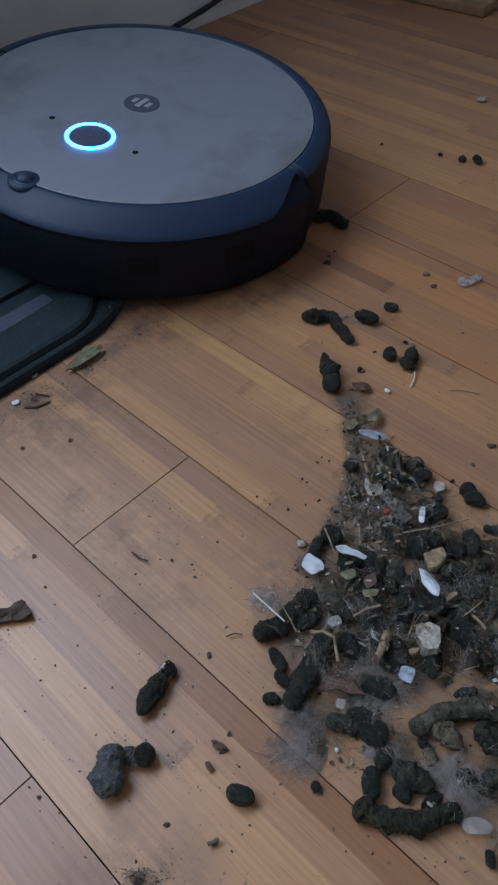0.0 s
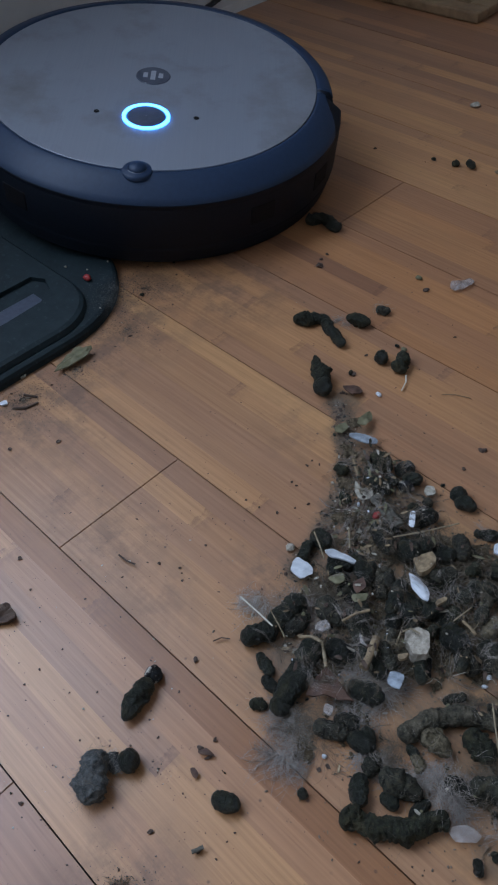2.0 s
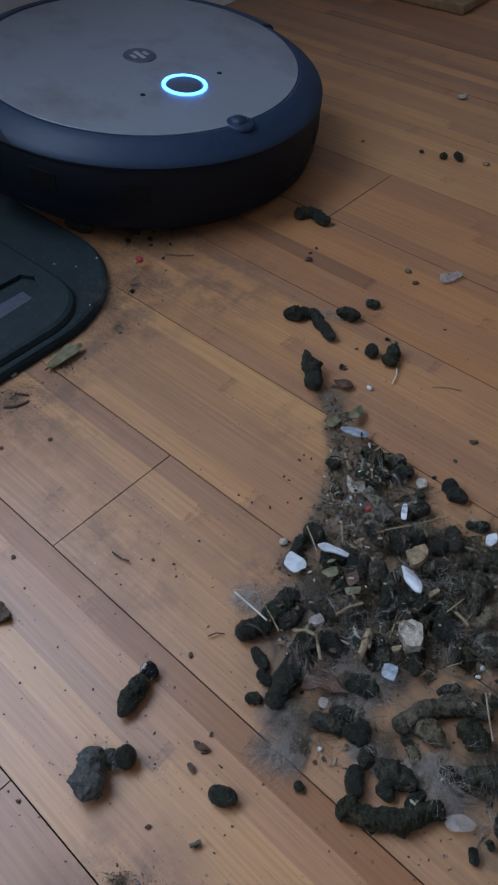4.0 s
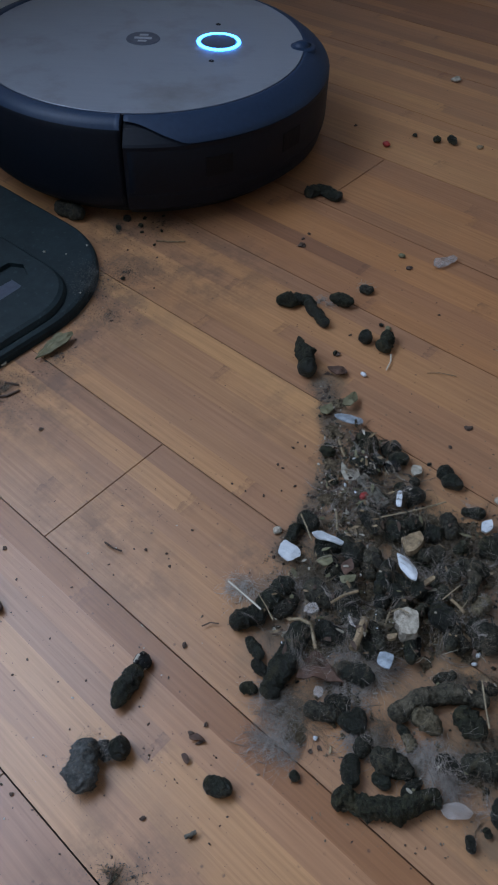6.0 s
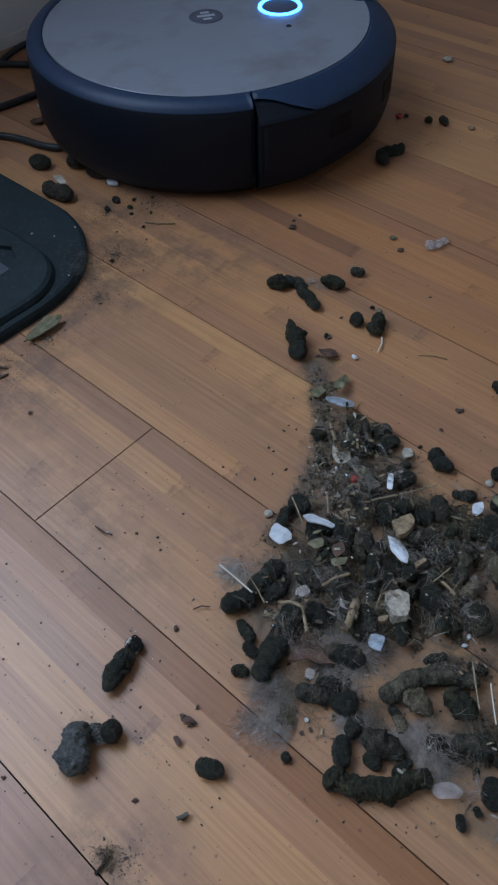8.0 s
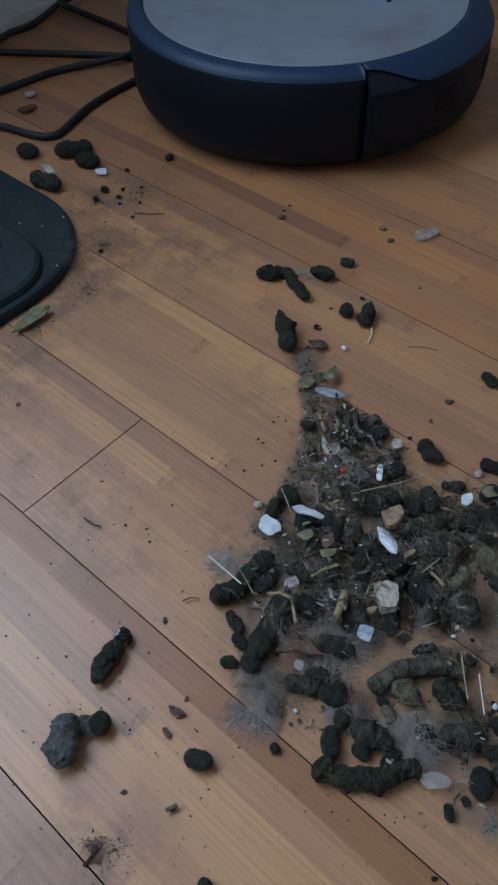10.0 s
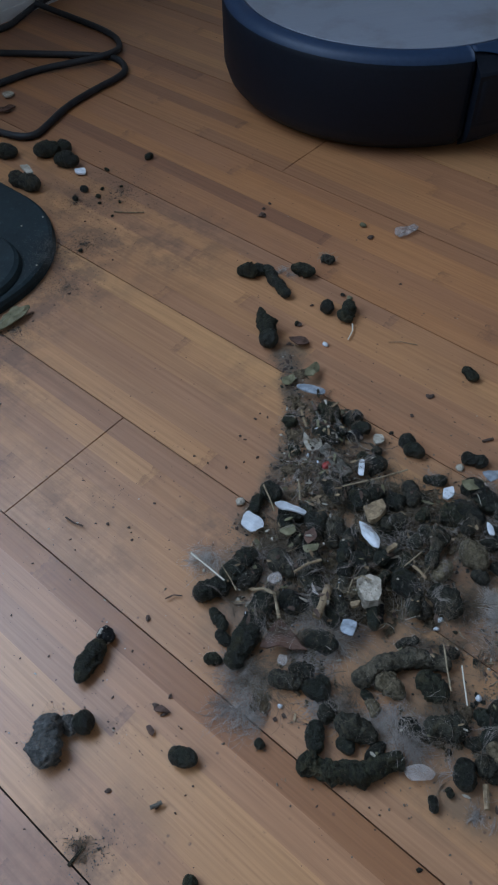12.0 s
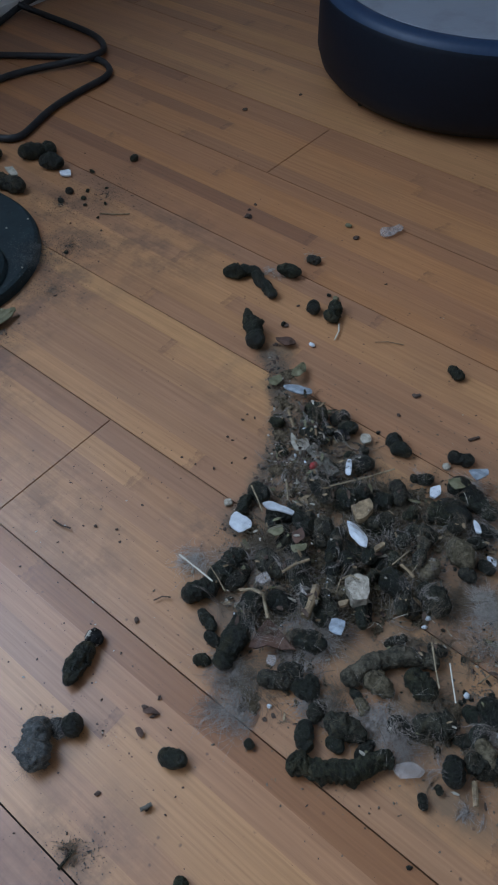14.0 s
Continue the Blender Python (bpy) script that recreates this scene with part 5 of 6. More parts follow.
stick("fibre", [(0.1204, 0.1157), (0.1223, 0.1203), (0.1262, 0.1229)], 0.0004, "bark", "tiny curled fibre on planks", "fibre", z=0.0020)
lump("chip", -0.2131, 0.2674, 0.0012, "paper", "tiny pale chip on the dock edge", "chip").location.z = 0.0092
lump("chip", -0.1963, 0.2770, 0.0009, "paper", "tiny pale chip on the dock edge", "chip").location.z = 0.0092
lump("chip", -0.1925, 0.2958, 0.0011, "paper", "tiny pale chip on the dock edge", "chip").location.z = 0.0092
lump("chip", -0.1470, 0.2519, 0.0009, "paper", "tiny pale chip on the dock edge", "chip").location.z = 0.0092
lump("chip", -0.1609, 0.2401, 0.0007, "paper", "tiny pale chip on the dock edge", "chip").location.z = 0.0092
hair_tuft(0.1293, 0.0280, 0.0077, 90, "grey", 0.75)
hair_tuft(0.1306, 0.0379, 0.0042, 30, "brown", 0.80)
hair_tuft(0.1770, 0.0036, 0.0062, 60, "brown", 0.40)
stick("dust_roll", [(0.1768, -0.0012), (0.1762, 0.0080)], 0.0008, "furry", "grey dust roll lying on planks", "dust roll", z=0.0010)
flake("flake", 0.1634, 0.0618, [(-0.0028, -0.0001), (-0.0015, 0.0017), (0.0017, 0.0011), (0.0024, -0.0011), (0.0003, -0.0016)], "brownleaf", "small flat brown flake on planks", "flake", z=0.0020, thick=0.0006, tilt=2)
flake("flake", 0.1606, 0.0719, [(-0.0033, -0.0021), (-0.0016, 0.0020), (0.0044, 0.0022), (0.0015, -0.0000), (-0.0011, -0.0019)], "brownleaf", "small flat brown flake on planks", "flake", z=0.0020, thick=0.0006, tilt=2)
stick("splinter", [(0.1878, 0.0375), (0.1890, 0.0398), (0.1901, 0.0426)], 0.0010, "greywood", "small grey splinter on bare planks", "splinter", z=0.0030)
lump("pale_lump", -0.1308, 0.7560, 0.0052, "paper", "pale beige lump on bare planks", "crumb")
lump("berry", 0.1350, 0.2385, 0.0036, "red", "dull red berry in dust", "berry").location.z = 0.005
lump("bead", 0.1191, 0.2411, 0.0017, "white", "tiny white round bead", "bead")
lump("chip", 0.0688, 0.3262, 0.0026, "white", "tiny white chip on the litter", "chip")
lump("chip", 0.2392, 0.1927, 0.0017, "white", "tiny white chip on the litter", "chip")
lump("chip", 0.2382, 0.1983, 0.0018, "white", "tiny white chip on the litter", "chip")
lump("chip", 0.2738, 0.1745, 0.0018, "white", "tiny white chip on the litter", "chip")
lump("chip", 0.2360, 0.2532, 0.0018, "white", "tiny white chip on the litter", "chip")
lump("chip", 0.2028, 0.1104, 0.0013, "white", "tiny white chip on the litter", "chip")
lump("chip", 0.2952, 0.1670, 0.0018, "white", "tiny white chip on the litter", "chip")
lump("crumb", 0.1209, 0.1024, 0.0017, "bark", "tiny brown crumb lying on planks", "crumb")
lump("crumb", 0.1620, 0.0622, 0.0015, "bark", "tiny brown crumb lying on planks", "crumb")
lump("crumb", 0.1566, 0.0720, 0.0017, "bark", "tiny brown crumb lying on planks", "crumb")
lump("crumb", 0.1626, 0.0720, 0.0017, "bark", "tiny brown crumb lying on planks", "crumb")
lump("crumb", 0.1587, 0.0798, 0.0014, "bark", "tiny brown crumb lying on planks", "crumb")
lump("crumb", 0.0609, 0.1294, 0.0011, "bark", "tiny brown crumb lying on planks", "crumb")
lump("crumb", 0.0717, 0.1566, 0.0009, "bark", "tiny brown crumb lying on planks", "crumb")
lump("crumb", 0.0795, 0.1307, 0.0008, "bark", "tiny brown crumb lying on planks", "crumb")
lump("crumb", -0.0023, 0.0753, 0.0013, "bark", "tiny brown crumb lying on planks", "crumb")
lump("crumb", 0.0203, 0.0673, 0.0008, "bark", "tiny brown crumb lying on planks", "crumb")
lump("crumb", 0.1138, -0.0035, 0.0011, "bark", "tiny brown crumb lying on planks", "crumb")
lump("crumb", 0.1674, 0.0306, 0.0014, "bark", "tiny brown crumb lying on planks", "crumb")
lump("crumb", 0.1891, 0.0405, 0.0018, "bark", "tiny brown crumb lying on planks", "crumb")
lump("crumb", 0.1749, 0.0056, 0.0018, "bark", "tiny brown crumb lying on planks", "crumb")
lump("crumb", 0.1972, 0.0433, 0.0007, "bark", "tiny brown crumb lying on planks", "crumb")
lump("crumb", 0.1955, 0.0567, 0.0006, "bark", "tiny brown crumb lying on planks", "crumb")
lump("crumb", -0.0627, 0.1474, 0.0016, "bark", "tiny brown crumb lying on planks", "crumb")
lump("crumb", -0.0812, 0.1213, 0.0014, "bark", "tiny brown crumb lying on planks", "crumb")
lump("crumb", -0.0639, 0.4183, 0.0033, "bark", "tiny brown crumb lying on planks", "crumb")
lump("crumb", 0.0225, 0.4477, 0.0025, "bark", "tiny brown crumb lying on planks", "crumb")
lump("crumb", 0.0721, 0.1354, 0.0009, "bark", "tiny brown crumb lying on planks", "crumb")
lump("crumb", 0.0588, 0.2973, 0.0019, "bark", "tiny brown crumb lying on planks", "crumb")
lump("crumb", 0.1494, 0.3294, 0.0022, "bark", "tiny brown crumb lying on planks", "crumb")
lump("crumb", 0.0726, 0.4142, 0.0012, "bark", "tiny brown crumb lying on planks", "crumb")
lump("crumb", 0.0743, 0.2494, 0.0009, "bark", "tiny brown crumb lying on planks", "crumb")
lump("crumb", 0.0865, 0.2031, 0.0011, "bark", "tiny brown crumb lying on planks", "crumb")
lump("crumb", 0.0754, 0.1986, 0.0007, "bark", "tiny brown crumb lying on planks", "crumb")
lump("crumb", 0.0767, 0.2272, 0.0009, "bark", "tiny brown crumb lying on planks", "crumb")
lump("crumb", 0.0654, 0.1973, 0.0008, "bark", "tiny brown crumb lying on planks", "crumb")
lump("crumb", 0.0415, 0.3315, 0.0023, "bark", "tiny brown crumb lying on planks", "crumb")

# ---- small bits on the bare planks ----
for bx, by, br, bk, bl in ((0.053, 0.377, 0.0024, "leaf", "olive plant crumb on the planks"), (0.047, 0.377, 0.0019, "dark", "tiny dark dropping crumb on the planks"), (0.036, 0.354, 0.0014, "bark", "tiny brown crumb lying on planks"),
                           (0.040, 0.331, 0.0026, "moss", "olive dropping crumb on the planks"), (0.049, 0.312, 0.0018, "bark", "tiny brown crumb lying on planks"), (0.009, 0.457, 0.0030, "leaf", "olive plant crumb on the planks"),
                           (0.151, 0.331, 0.0020, "bark", "tiny brown crumb lying on planks"), (-0.069, 0.426, 0.0016, "bark", "tiny brown crumb lying on planks"), (-0.070, 0.435, 0.0014, "bark", "tiny brown crumb lying on planks"),
                           (-0.035, 0.647, 0.0030, "wood", "tan crumb lying on planks"), (-0.180, 0.554, 0.0022, "bark", "tiny brown crumb lying on planks"), (-0.155, 0.611, 0.0020, "bark", "tiny brown crumb lying on planks"),
                           (0.080, 0.250, 0.0010, "bark", "tiny brown crumb lying on planks"), (0.075, 0.244, 0.0012, "bark", "tiny brown crumb lying on planks"), (0.081, 0.227, 0.0011, "bark", "tiny brown crumb lying on planks"),
                           (0.096, 0.221, 0.0011, "bark", "tiny brown crumb lying on planks"), (0.092, 0.213, 0.0008, "bark", "tiny brown crumb lying on planks"), (0.150, 0.309, 0.0014, "bark", "tiny brown crumb lying on planks"),
                           (0.195, 0.291, 0.0026, "paper", "pale crumb beside the heap"), (0.110, 0.189, 0.0028, "stone", "beige crumb at the edge of the heap"), (0.205, 0.104, 0.0011, "bark", "tiny brown crumb lying on planks"),
                           (0.207, 0.108, 0.0013, "bark", "tiny brown crumb lying on planks")):
    lump("crumb", bx, by, br, bk, bl, "crumb")
stick("twig", [(0.101, 0.356), (0.108, 0.362), (0.118, 0.366)], 0.0003, "wood", "thin brown twig on planks", "twig", z=0.001)
stick("splinter", [(0.195, 0.318), (0.199, 0.324)], 0.0009, "bark", "small brown splinter on planks", "splinter", z=0.001)
hair_tuft(0.186, 0.116, 0.016, 170, "brown", 0.35)
hair_tuft(0.180, 0.113, 0.012, 80, "pale", 0.40)
hair_tuft(0.198, 0.149, 0.012, 150, "pale", 0.80)
hair_tuft(0.150, 0.182, 0.020, 190, "brown", 0.45)
hair_tuft(0.252, 0.184, 0.009, 90, "brown", 0.70)
hair_tuft(0.268, 0.212, 0.013, 200, "grey", 0.60)

for bx, by, br in ((-0.190, 0.352, 0.0026), (-0.182, 0.346, 0.0018), (-0.196, 0.362, 0.0022), (-0.170, 0.358, 0.0020), (-0.215, 0.385, 0.0028), (-0.186, 0.375, 0.0016), (-0.160, 0.340, 0.0015), (-0.145, 0.292, 0.0021)):
    lump("crumb", bx, by, br, "moss", "dark olive crumb near the dock edge", "crumb")
stick("straw", [(-0.163, 0.345), (-0.152, 0.352), (-0.143, 0.360)], 0.0006, "wood", "short orange tan straw by the dock", "straw", z=0.001)
stick("fibre", [(-0.112, 0.145), (-0.106, 0.151), (-0.104, 0.160)], 0.0009, "bark", "dark curled fibre in dust by the dock", "fibre", z=0.001)
stick("fibre", [(-0.118, 0.158), (-0.109, 0.163)], 0.0008, "bark", "dark curled fibre in dust by the dock", "fibre", z=0.001)

# ---- what the robot carries along ----
def pushed_pair():
    """Two joined droppings that the robot shoves ahead of it."""
    d = dropping([(-0.1125, 0.4605), (-0.1059, 0.4722), (-0.0863, 0.4681)], 0.0052, "dark")
    return d


pushed = pushed_pair()
berry = lump("red_berry", 0, 0, 0.0042, "red", "bright red berry that gets swept along", "berry")


# patches of bare floor within the heap
CLEAR = [(0.218, 0.164), (0.230, 0.182), (0.222, 0.148), (0.244, 0.131), (0.246, 0.162), (0.250, 0.199), (0.234, 0.113), (0.224, 0.118), (0.262, 0.178), (0.238, 0.160), (0.256, 0.212), (0.242, 0.225), (0.251, 0.233)]


# ---- fine litter ----
def crumbs(name, spots, count, size, material, label, seed):
    """Countless tiny crumbs strewn round the given spots of (x, y, spread)."""
    rnd = random.Random(seed)
    verts, faces = [], []
    weights = [w for *_, w in spots]
    swept = spots[-1] in HEAP or spots[-1] in ARC
    for _ in range(count):
        sx, sy, sr, _w = rnd.choices(spots, weights)[0]
        a, d = rnd.uniform(0, 6.283), sr * abs(rnd.gauss(0, 0.62))
        x, y = sx + d * math.cos(a), sy + d * math.sin(a)
        if any(math.hypot(x - cx, y - cy) < 0.012 for cx, cy in CLEAR) and rnd.random() < 0.75:
            continue
        if swept and math.hypot(x + 0.036, y - 0.169) < 0.151 + 0.003 * noise.noise(Vector((x, y, 0)) * 300) and rnd.random() < 0.97:
            continue
        r = size * rnd.uniform(0.35, 1.0) ** 1.6
        n0 = len(verts)
        turn = rnd.uniform(0, 6.283)
        long = rnd.uniform(0.7, 1.9)
        for k in range(5):
            b = turn + 1.2566 * k
            q = r * rnd.uniform(0.6, 1.1)
            u, v = math.cos(b) * q * long, math.sin(b) * q
            verts.append((x + u * math.cos(turn) - v * math.sin(turn), y + u * math.sin(turn) + v * math.cos(turn), 0.0004))
        verts.append((x + rnd.uniform(-0.3, 0.3) * r, y + rnd.uniform(-0.3, 0.3) * r, 0.0004 + r * rnd.uniform(0.3, 0.8)))
        faces += [(n0 + k, n0 + (k + 1) % 5, n0 + 5) for k in range(5)]
    me = bpy.data.meshes.new(name)
    me.from_pydata(verts, [], faces)
    me.materials.append(M[material])
    return tagged(new(name, me), label, name.replace("_", " "), kind="stuff")


HEAP = [(0.205, 0.205, 0.068, 4), (0.245, 0.235, 0.065, 3), (0.275, 0.175, 0.055, 1.2), (0.135, 0.246, 0.028, 2), (0.165, 0.165, 0.035, 2), (0.225, 0.115, 0.03, 0.12)]
EDGE = [(-0.115, 0.155, 0.03, 3), (-0.112, 0.20, 0.022, 2), (-0.12, 0.255, 0.025, 2), (-0.15, 0.30, 0.03, 2), (-0.20, 0.335, 0.04, 2), (-0.18, 0.37, 0.05, 2), (-0.14, 0.24, 0.02, 1)]
WIDE = [(0.05, 0.15, 0.22, 3), (0.15, 0.05, 0.15, 3), (0.0, 0.40, 0.25, 2), (-0.1, 0.62, 0.3, 1), (0.22, 0.30, 0.18, 2), (0.03, 0.03, 0.10, 2)]
ARC = [(-0.036 + 0.159 * math.cos(radians(a)), 0.169 + 0.159 * math.sin(radians(a)), 0.009, 1.0) for a in range(4, 60, 4)] + [(0.110, 0.268, 0.02, 2), (0.128, 0.245, 0.022, 2.5), (0.138, 0.222, 0.02, 2)]
crumbs("dust_crumbs", HEAP, 14000, 0.0007, "dust", "grey brown dust crumbs under the heap", 3)
crumbs("heap_edge_dust", ARC, 20000, 0.0005, "dust", "fine grey dust swept into a curved edge", 13)
crumbs("heap_edge_crumbs", ARC, 120, 0.0015, "dark", "dark crumbs in the swept edge", 14)
crumbs("dark_crumbs", HEAP[:5], 620, 0.0017, "dark", "dark crumbs under the heap", 4)
crumbs("brown_crumbs", HEAP[:5] + ARC, 380, 0.0016, "bark", "brown plant crumbs in the heap", 15)
crumbs("pale_chips", HEAP + ARC, 150, 0.0012, "paper", "tiny pale chips strewn in the heap", 5)
crumbs("dock_edge_dust", EDGE, 9000, 0.0004, "dust", "grey dust gathered along the dock edge", 6)
crumbs("dock_edge_grit", EDGE[:1] + EDGE[3:6], 2600, 0.00042, "furry", "dark grey grit gathered along the dock edge", 25)
crumbs("dock_edge_crumbs", EDGE, 110, 0.0012, "bark", "brown crumbs along the dock edge", 7)
crumbs("dock_dust", [(-0.150, 0.262, 0.024, 1), (-0.160, 0.276, 0.022, 1)], 2600, 0.00045, "felt", "pale grey dust lying on the dock corner", 16).location.z = 0.009
crumbs("smudge_dust", [(0.172, 0.006, 0.010, 1), (0.182, 0.012, 0.010, 1), (0.186, -0.004, 0.014, 0.6)], 420, 0.00036, "felt", "small heap of grey dust on the planks", 17)
crumbs("floor_specks", WIDE, 90, 0.0006, "dark", "small dark specks scattered over the planks", 8)
crumbs("fine_specks", WIDE, 1500, 0.00032, "bark", "very fine brown grit over the planks", 19)
crumbs("brown_specks", WIDE, 420, 0.0007, "bark", "small brown specks scattered over the planks", 18)
crumbs("pale_specks", WIDE, 60, 0.0007, "paper", "tiny pale specks scattered over the planks", 9)


def dust_mat():
    """The felted bed of dust, fibres and crumbled droppings that fills the heap from below."""
    beds = ((0.068, 0.288, 0.014, 1.2), (0.088, 0.268, 0.018, 1.5), (0.102, 0.246, 0.020, 1.8), (0.122, 0.232, 0.022, 2.2), (0.150, 0.230, 0.032, 3.5), (0.185, 0.238, 0.034, 4.5), (0.215, 0.255, 0.026, 4), (0.228, 0.270, 0.018, 2.5),
            (0.190, 0.205, 0.036, 5.5), (0.165, 0.190, 0.030, 4), (0.190, 0.175, 0.026, 4.5), (0.212, 0.200, 0.030, 5), (0.228, 0.210, 0.020, 3), (0.148, 0.178, 0.022, 2.5), (0.176, 0.152, 0.020, 3), (0.196, 0.142, 0.016, 2.5),
            (0.200, 0.126, 0.014, 2), (0.190, 0.106, 0.012, 1.6), (0.218, 0.126, 0.013, 2), (0.238, 0.122, 0.014, 1.6), (0.258, 0.140, 0.015, 2), (0.274, 0.153, 0.016, 2.2), (0.290, 0.160, 0.018, 2.4), (0.300, 0.148, 0.014, 2))
    step, x0, y0, nx, ny = 0.0009, 0.045, 0.085, 305, 245
    bm = bmesh.new()
    grid = {}
    for i in range(nx):
        for j in range(ny):
            x, y = x0 + i * step, y0 + j * step
            h = 0.0
            for bx, by, br, bh in beds:
                d = math.hypot(x - bx, y - by) / br
                if d < 1.0:
                    h = max(h, bh * 0.0007 * (1 - d * d))
            if h <= 0.0:
                continue
            q = Vector((x, y, 0))
            h += 0.0022 * noise.noise(q * 90) + 0.0017 * noise.noise(q * 210) + 0.0011 * noise.noise(q * 520) - 0.0009
            if math.hypot(x + 0.036, y - 0.169) < 0.154 + 0.004 * noise.noise(q * 260):
                continue
            if any(math.hypot(x - cx, y - cy) < 0.009 + 0.005 * noise.noise(q * 150) for cx, cy in CLEAR):
                continue
            if h > 0.0002:
                grid[i, j] = bm.verts.new((x, y, h + 0.0002))
    for i, j in list(grid):
        q = [grid.get(k) for k in ((i, j), (i + 1, j), (i + 1, j + 1), (i, j + 1))]
        if all(q):
            bm.faces.new(q)
    return tagged(part("dust_mat", bm, "mat"), "matted brown grey dust and crumbs under the heap", "dust", kind="stuff")


dust_mat()


def shreds(name, count, material, label, seed):
    """Countless short curled fibres lying in the heap."""
    rnd = random.Random(seed)
    verts, faces = [], []
    spots = HEAP
    for _ in range(count):
        sx, sy, sr, _w = rnd.choices(spots, [w for *_, w in spots])[0]
        a, d = rnd.uniform(0, 6.283), sr * math.sqrt(rnd.random())
        p = Vector((sx + d * math.cos(a), sy + d * math.sin(a), rnd.uniform(0.001, 0.014 if sr > 0.03 else 0.003)))
        yaw, turn, step = rnd.uniform(0, 6.283), rnd.uniform(-0.25, 0.25), rnd.uniform(0.001, 0.0034)
        path = []
        for i in range(5):
            path.append(p.copy())
            yaw += turn
            p = p + Vector((math.cos(yaw), math.sin(yaw), rnd.uniform(-0.2, 0.2))) * step
            p.z = max(p.z, 0.0006)
        strand(verts, faces, path, rnd.uniform(0.00006, 0.0002))
    return tagged(mesh_thing(name, verts, faces, material, Matrix()), label, "plant fibres", kind="stuff")


shreds("straw_fibres", 60, "straw", "short dry straw fibres in the heap", 21)
shreds("bark_fibres", 200, "greywood", "short grey brown plant fibres in the heap", 22)
shreds("pale_fibres", 18, "palestraw", "short pale fibres in the heap", 23)


def loose_hairs(count, material, label, seed):
    """Wisps of a few hairs each, lying over the whole heap."""
    rnd = random.Random(seed)
    verts, faces = [], []
    for _ in range(count):
        sx, sy, sr, _w = rnd.choices(HEAP, [w for *_, w in HEAP])[0]
        a, d = rnd.uniform(0, 6.283), sr * 1.05 * math.sqrt(rnd.random())
        cx, cy = sx + d * math.cos(a), sy + d * math.sin(a)
        if any(math.hypot(cx - qx, cy - qy) < 0.011 for qx, qy in CLEAR) and rnd.random() < 0.7:
            continue
        lean, size, high = rnd.uniform(0, 6.283), rnd.uniform(0.002, 0.007), rnd.uniform(0.002, 0.014)
        for _k in range(rnd.randint(4, 40)):
            p = Vector((cx + rnd.gauss(0, size * 0.6), cy + rnd.gauss(0, size * 0.6), max(0.0008, high + rnd.gauss(0, 0.0016))))
            yaw, turn, step = lean + rnd.gauss(0, 0.6), rnd.uniform(-0.28, 0.28), size * rnd.uniform(0.2, 0.5)
            path = []
            for i in range(6):
                path.append(p.copy())
                yaw += turn + rnd.uniform(-0.2, 0.2)
                p = p + Vector((math.cos(yaw), math.sin(yaw), rnd.uniform(-0.35, 0.3))) * step
                p.z = max(p.z, 0.0006)
            strand(verts, faces, path, rnd.uniform(0.00002, 0.00005))
    return tagged(mesh_thing("loose_hairs", verts, faces, material, Matrix()), label, "hair", kind="stuff")


loose_hairs(60, "hair_grey", "wisps of grey hair strewn over the heap", 31)
loose_hairs(20, "hair_pale", "wisps of pale hair strewn over the heap", 32)
loose_hairs(70, "hair_brown", "wisps of dusty brown hair over the heap", 33)


def filler():
    """Smaller droppings that fill the heap between the large ones."""
    rnd = random.Random(77)
    for _ in range(46):
        sx, sy, sr, _w = rnd.choices(HEAP[:3], [4, 3, 2])[0]
        a, d = rnd.uniform(0, 6.283), sr * 0.8 * math.sqrt(rnd.random())
        x, y, yaw = sx + d * math.cos(a), sy + d * math.sin(a), rnd.uniform(0, 6.283)
        if any(math.hypot(x - cx, y - cy) < 0.017 for cx, cy in CLEAR):
            continue
        n = rnd.uniform(0.002, 0.010)
        dropping([(x, y), (x + n * math.cos(yaw), y + n * math.sin(yaw))], rnd.uniform(0.0022, 0.0044), rnd.choice(["dark", "grey", "moss", "furry", "log", "tan"]), lift=0.003)


filler()


# ---- what lies on top of the heap ----
bpy.context.view_layer.update()
HEAP_VIEW = bpy.context.evaluated_depsgraph_get()


def top_of_heap(x, y):
    """The height of whatever lies at this spot of the floor, and how it slopes."""
    hit, place, normal, *_ = scene.ray_cast(HEAP_VIEW, Vector((x, y, 0.06)), Vector((0, 0, -1)))
    return (max(place.z, 0.0), normal if place.z > 0 else Vector((0, 0, 1))) if hit else (0.0, Vector((0, 0, 1)))


def heap_spot(rnd):
    while True:
        sx, sy, sr, _w = rnd.choices(HEAP + ARC[-3:], [w for *_, w in HEAP + ARC[-3:]])[0]
        a, d = rnd.uniform(0, 6.283), sr * math.sqrt(rnd.random())
        x, y = sx + d * math.cos(a), sy + d * math.sin(a)
        if math.hypot(x + 0.036, y - 0.169) < 0.158 or any(math.hypot(x - cx, y - cy) < 0.011 for cx, cy in CLEAR):
            continue
        return x, y


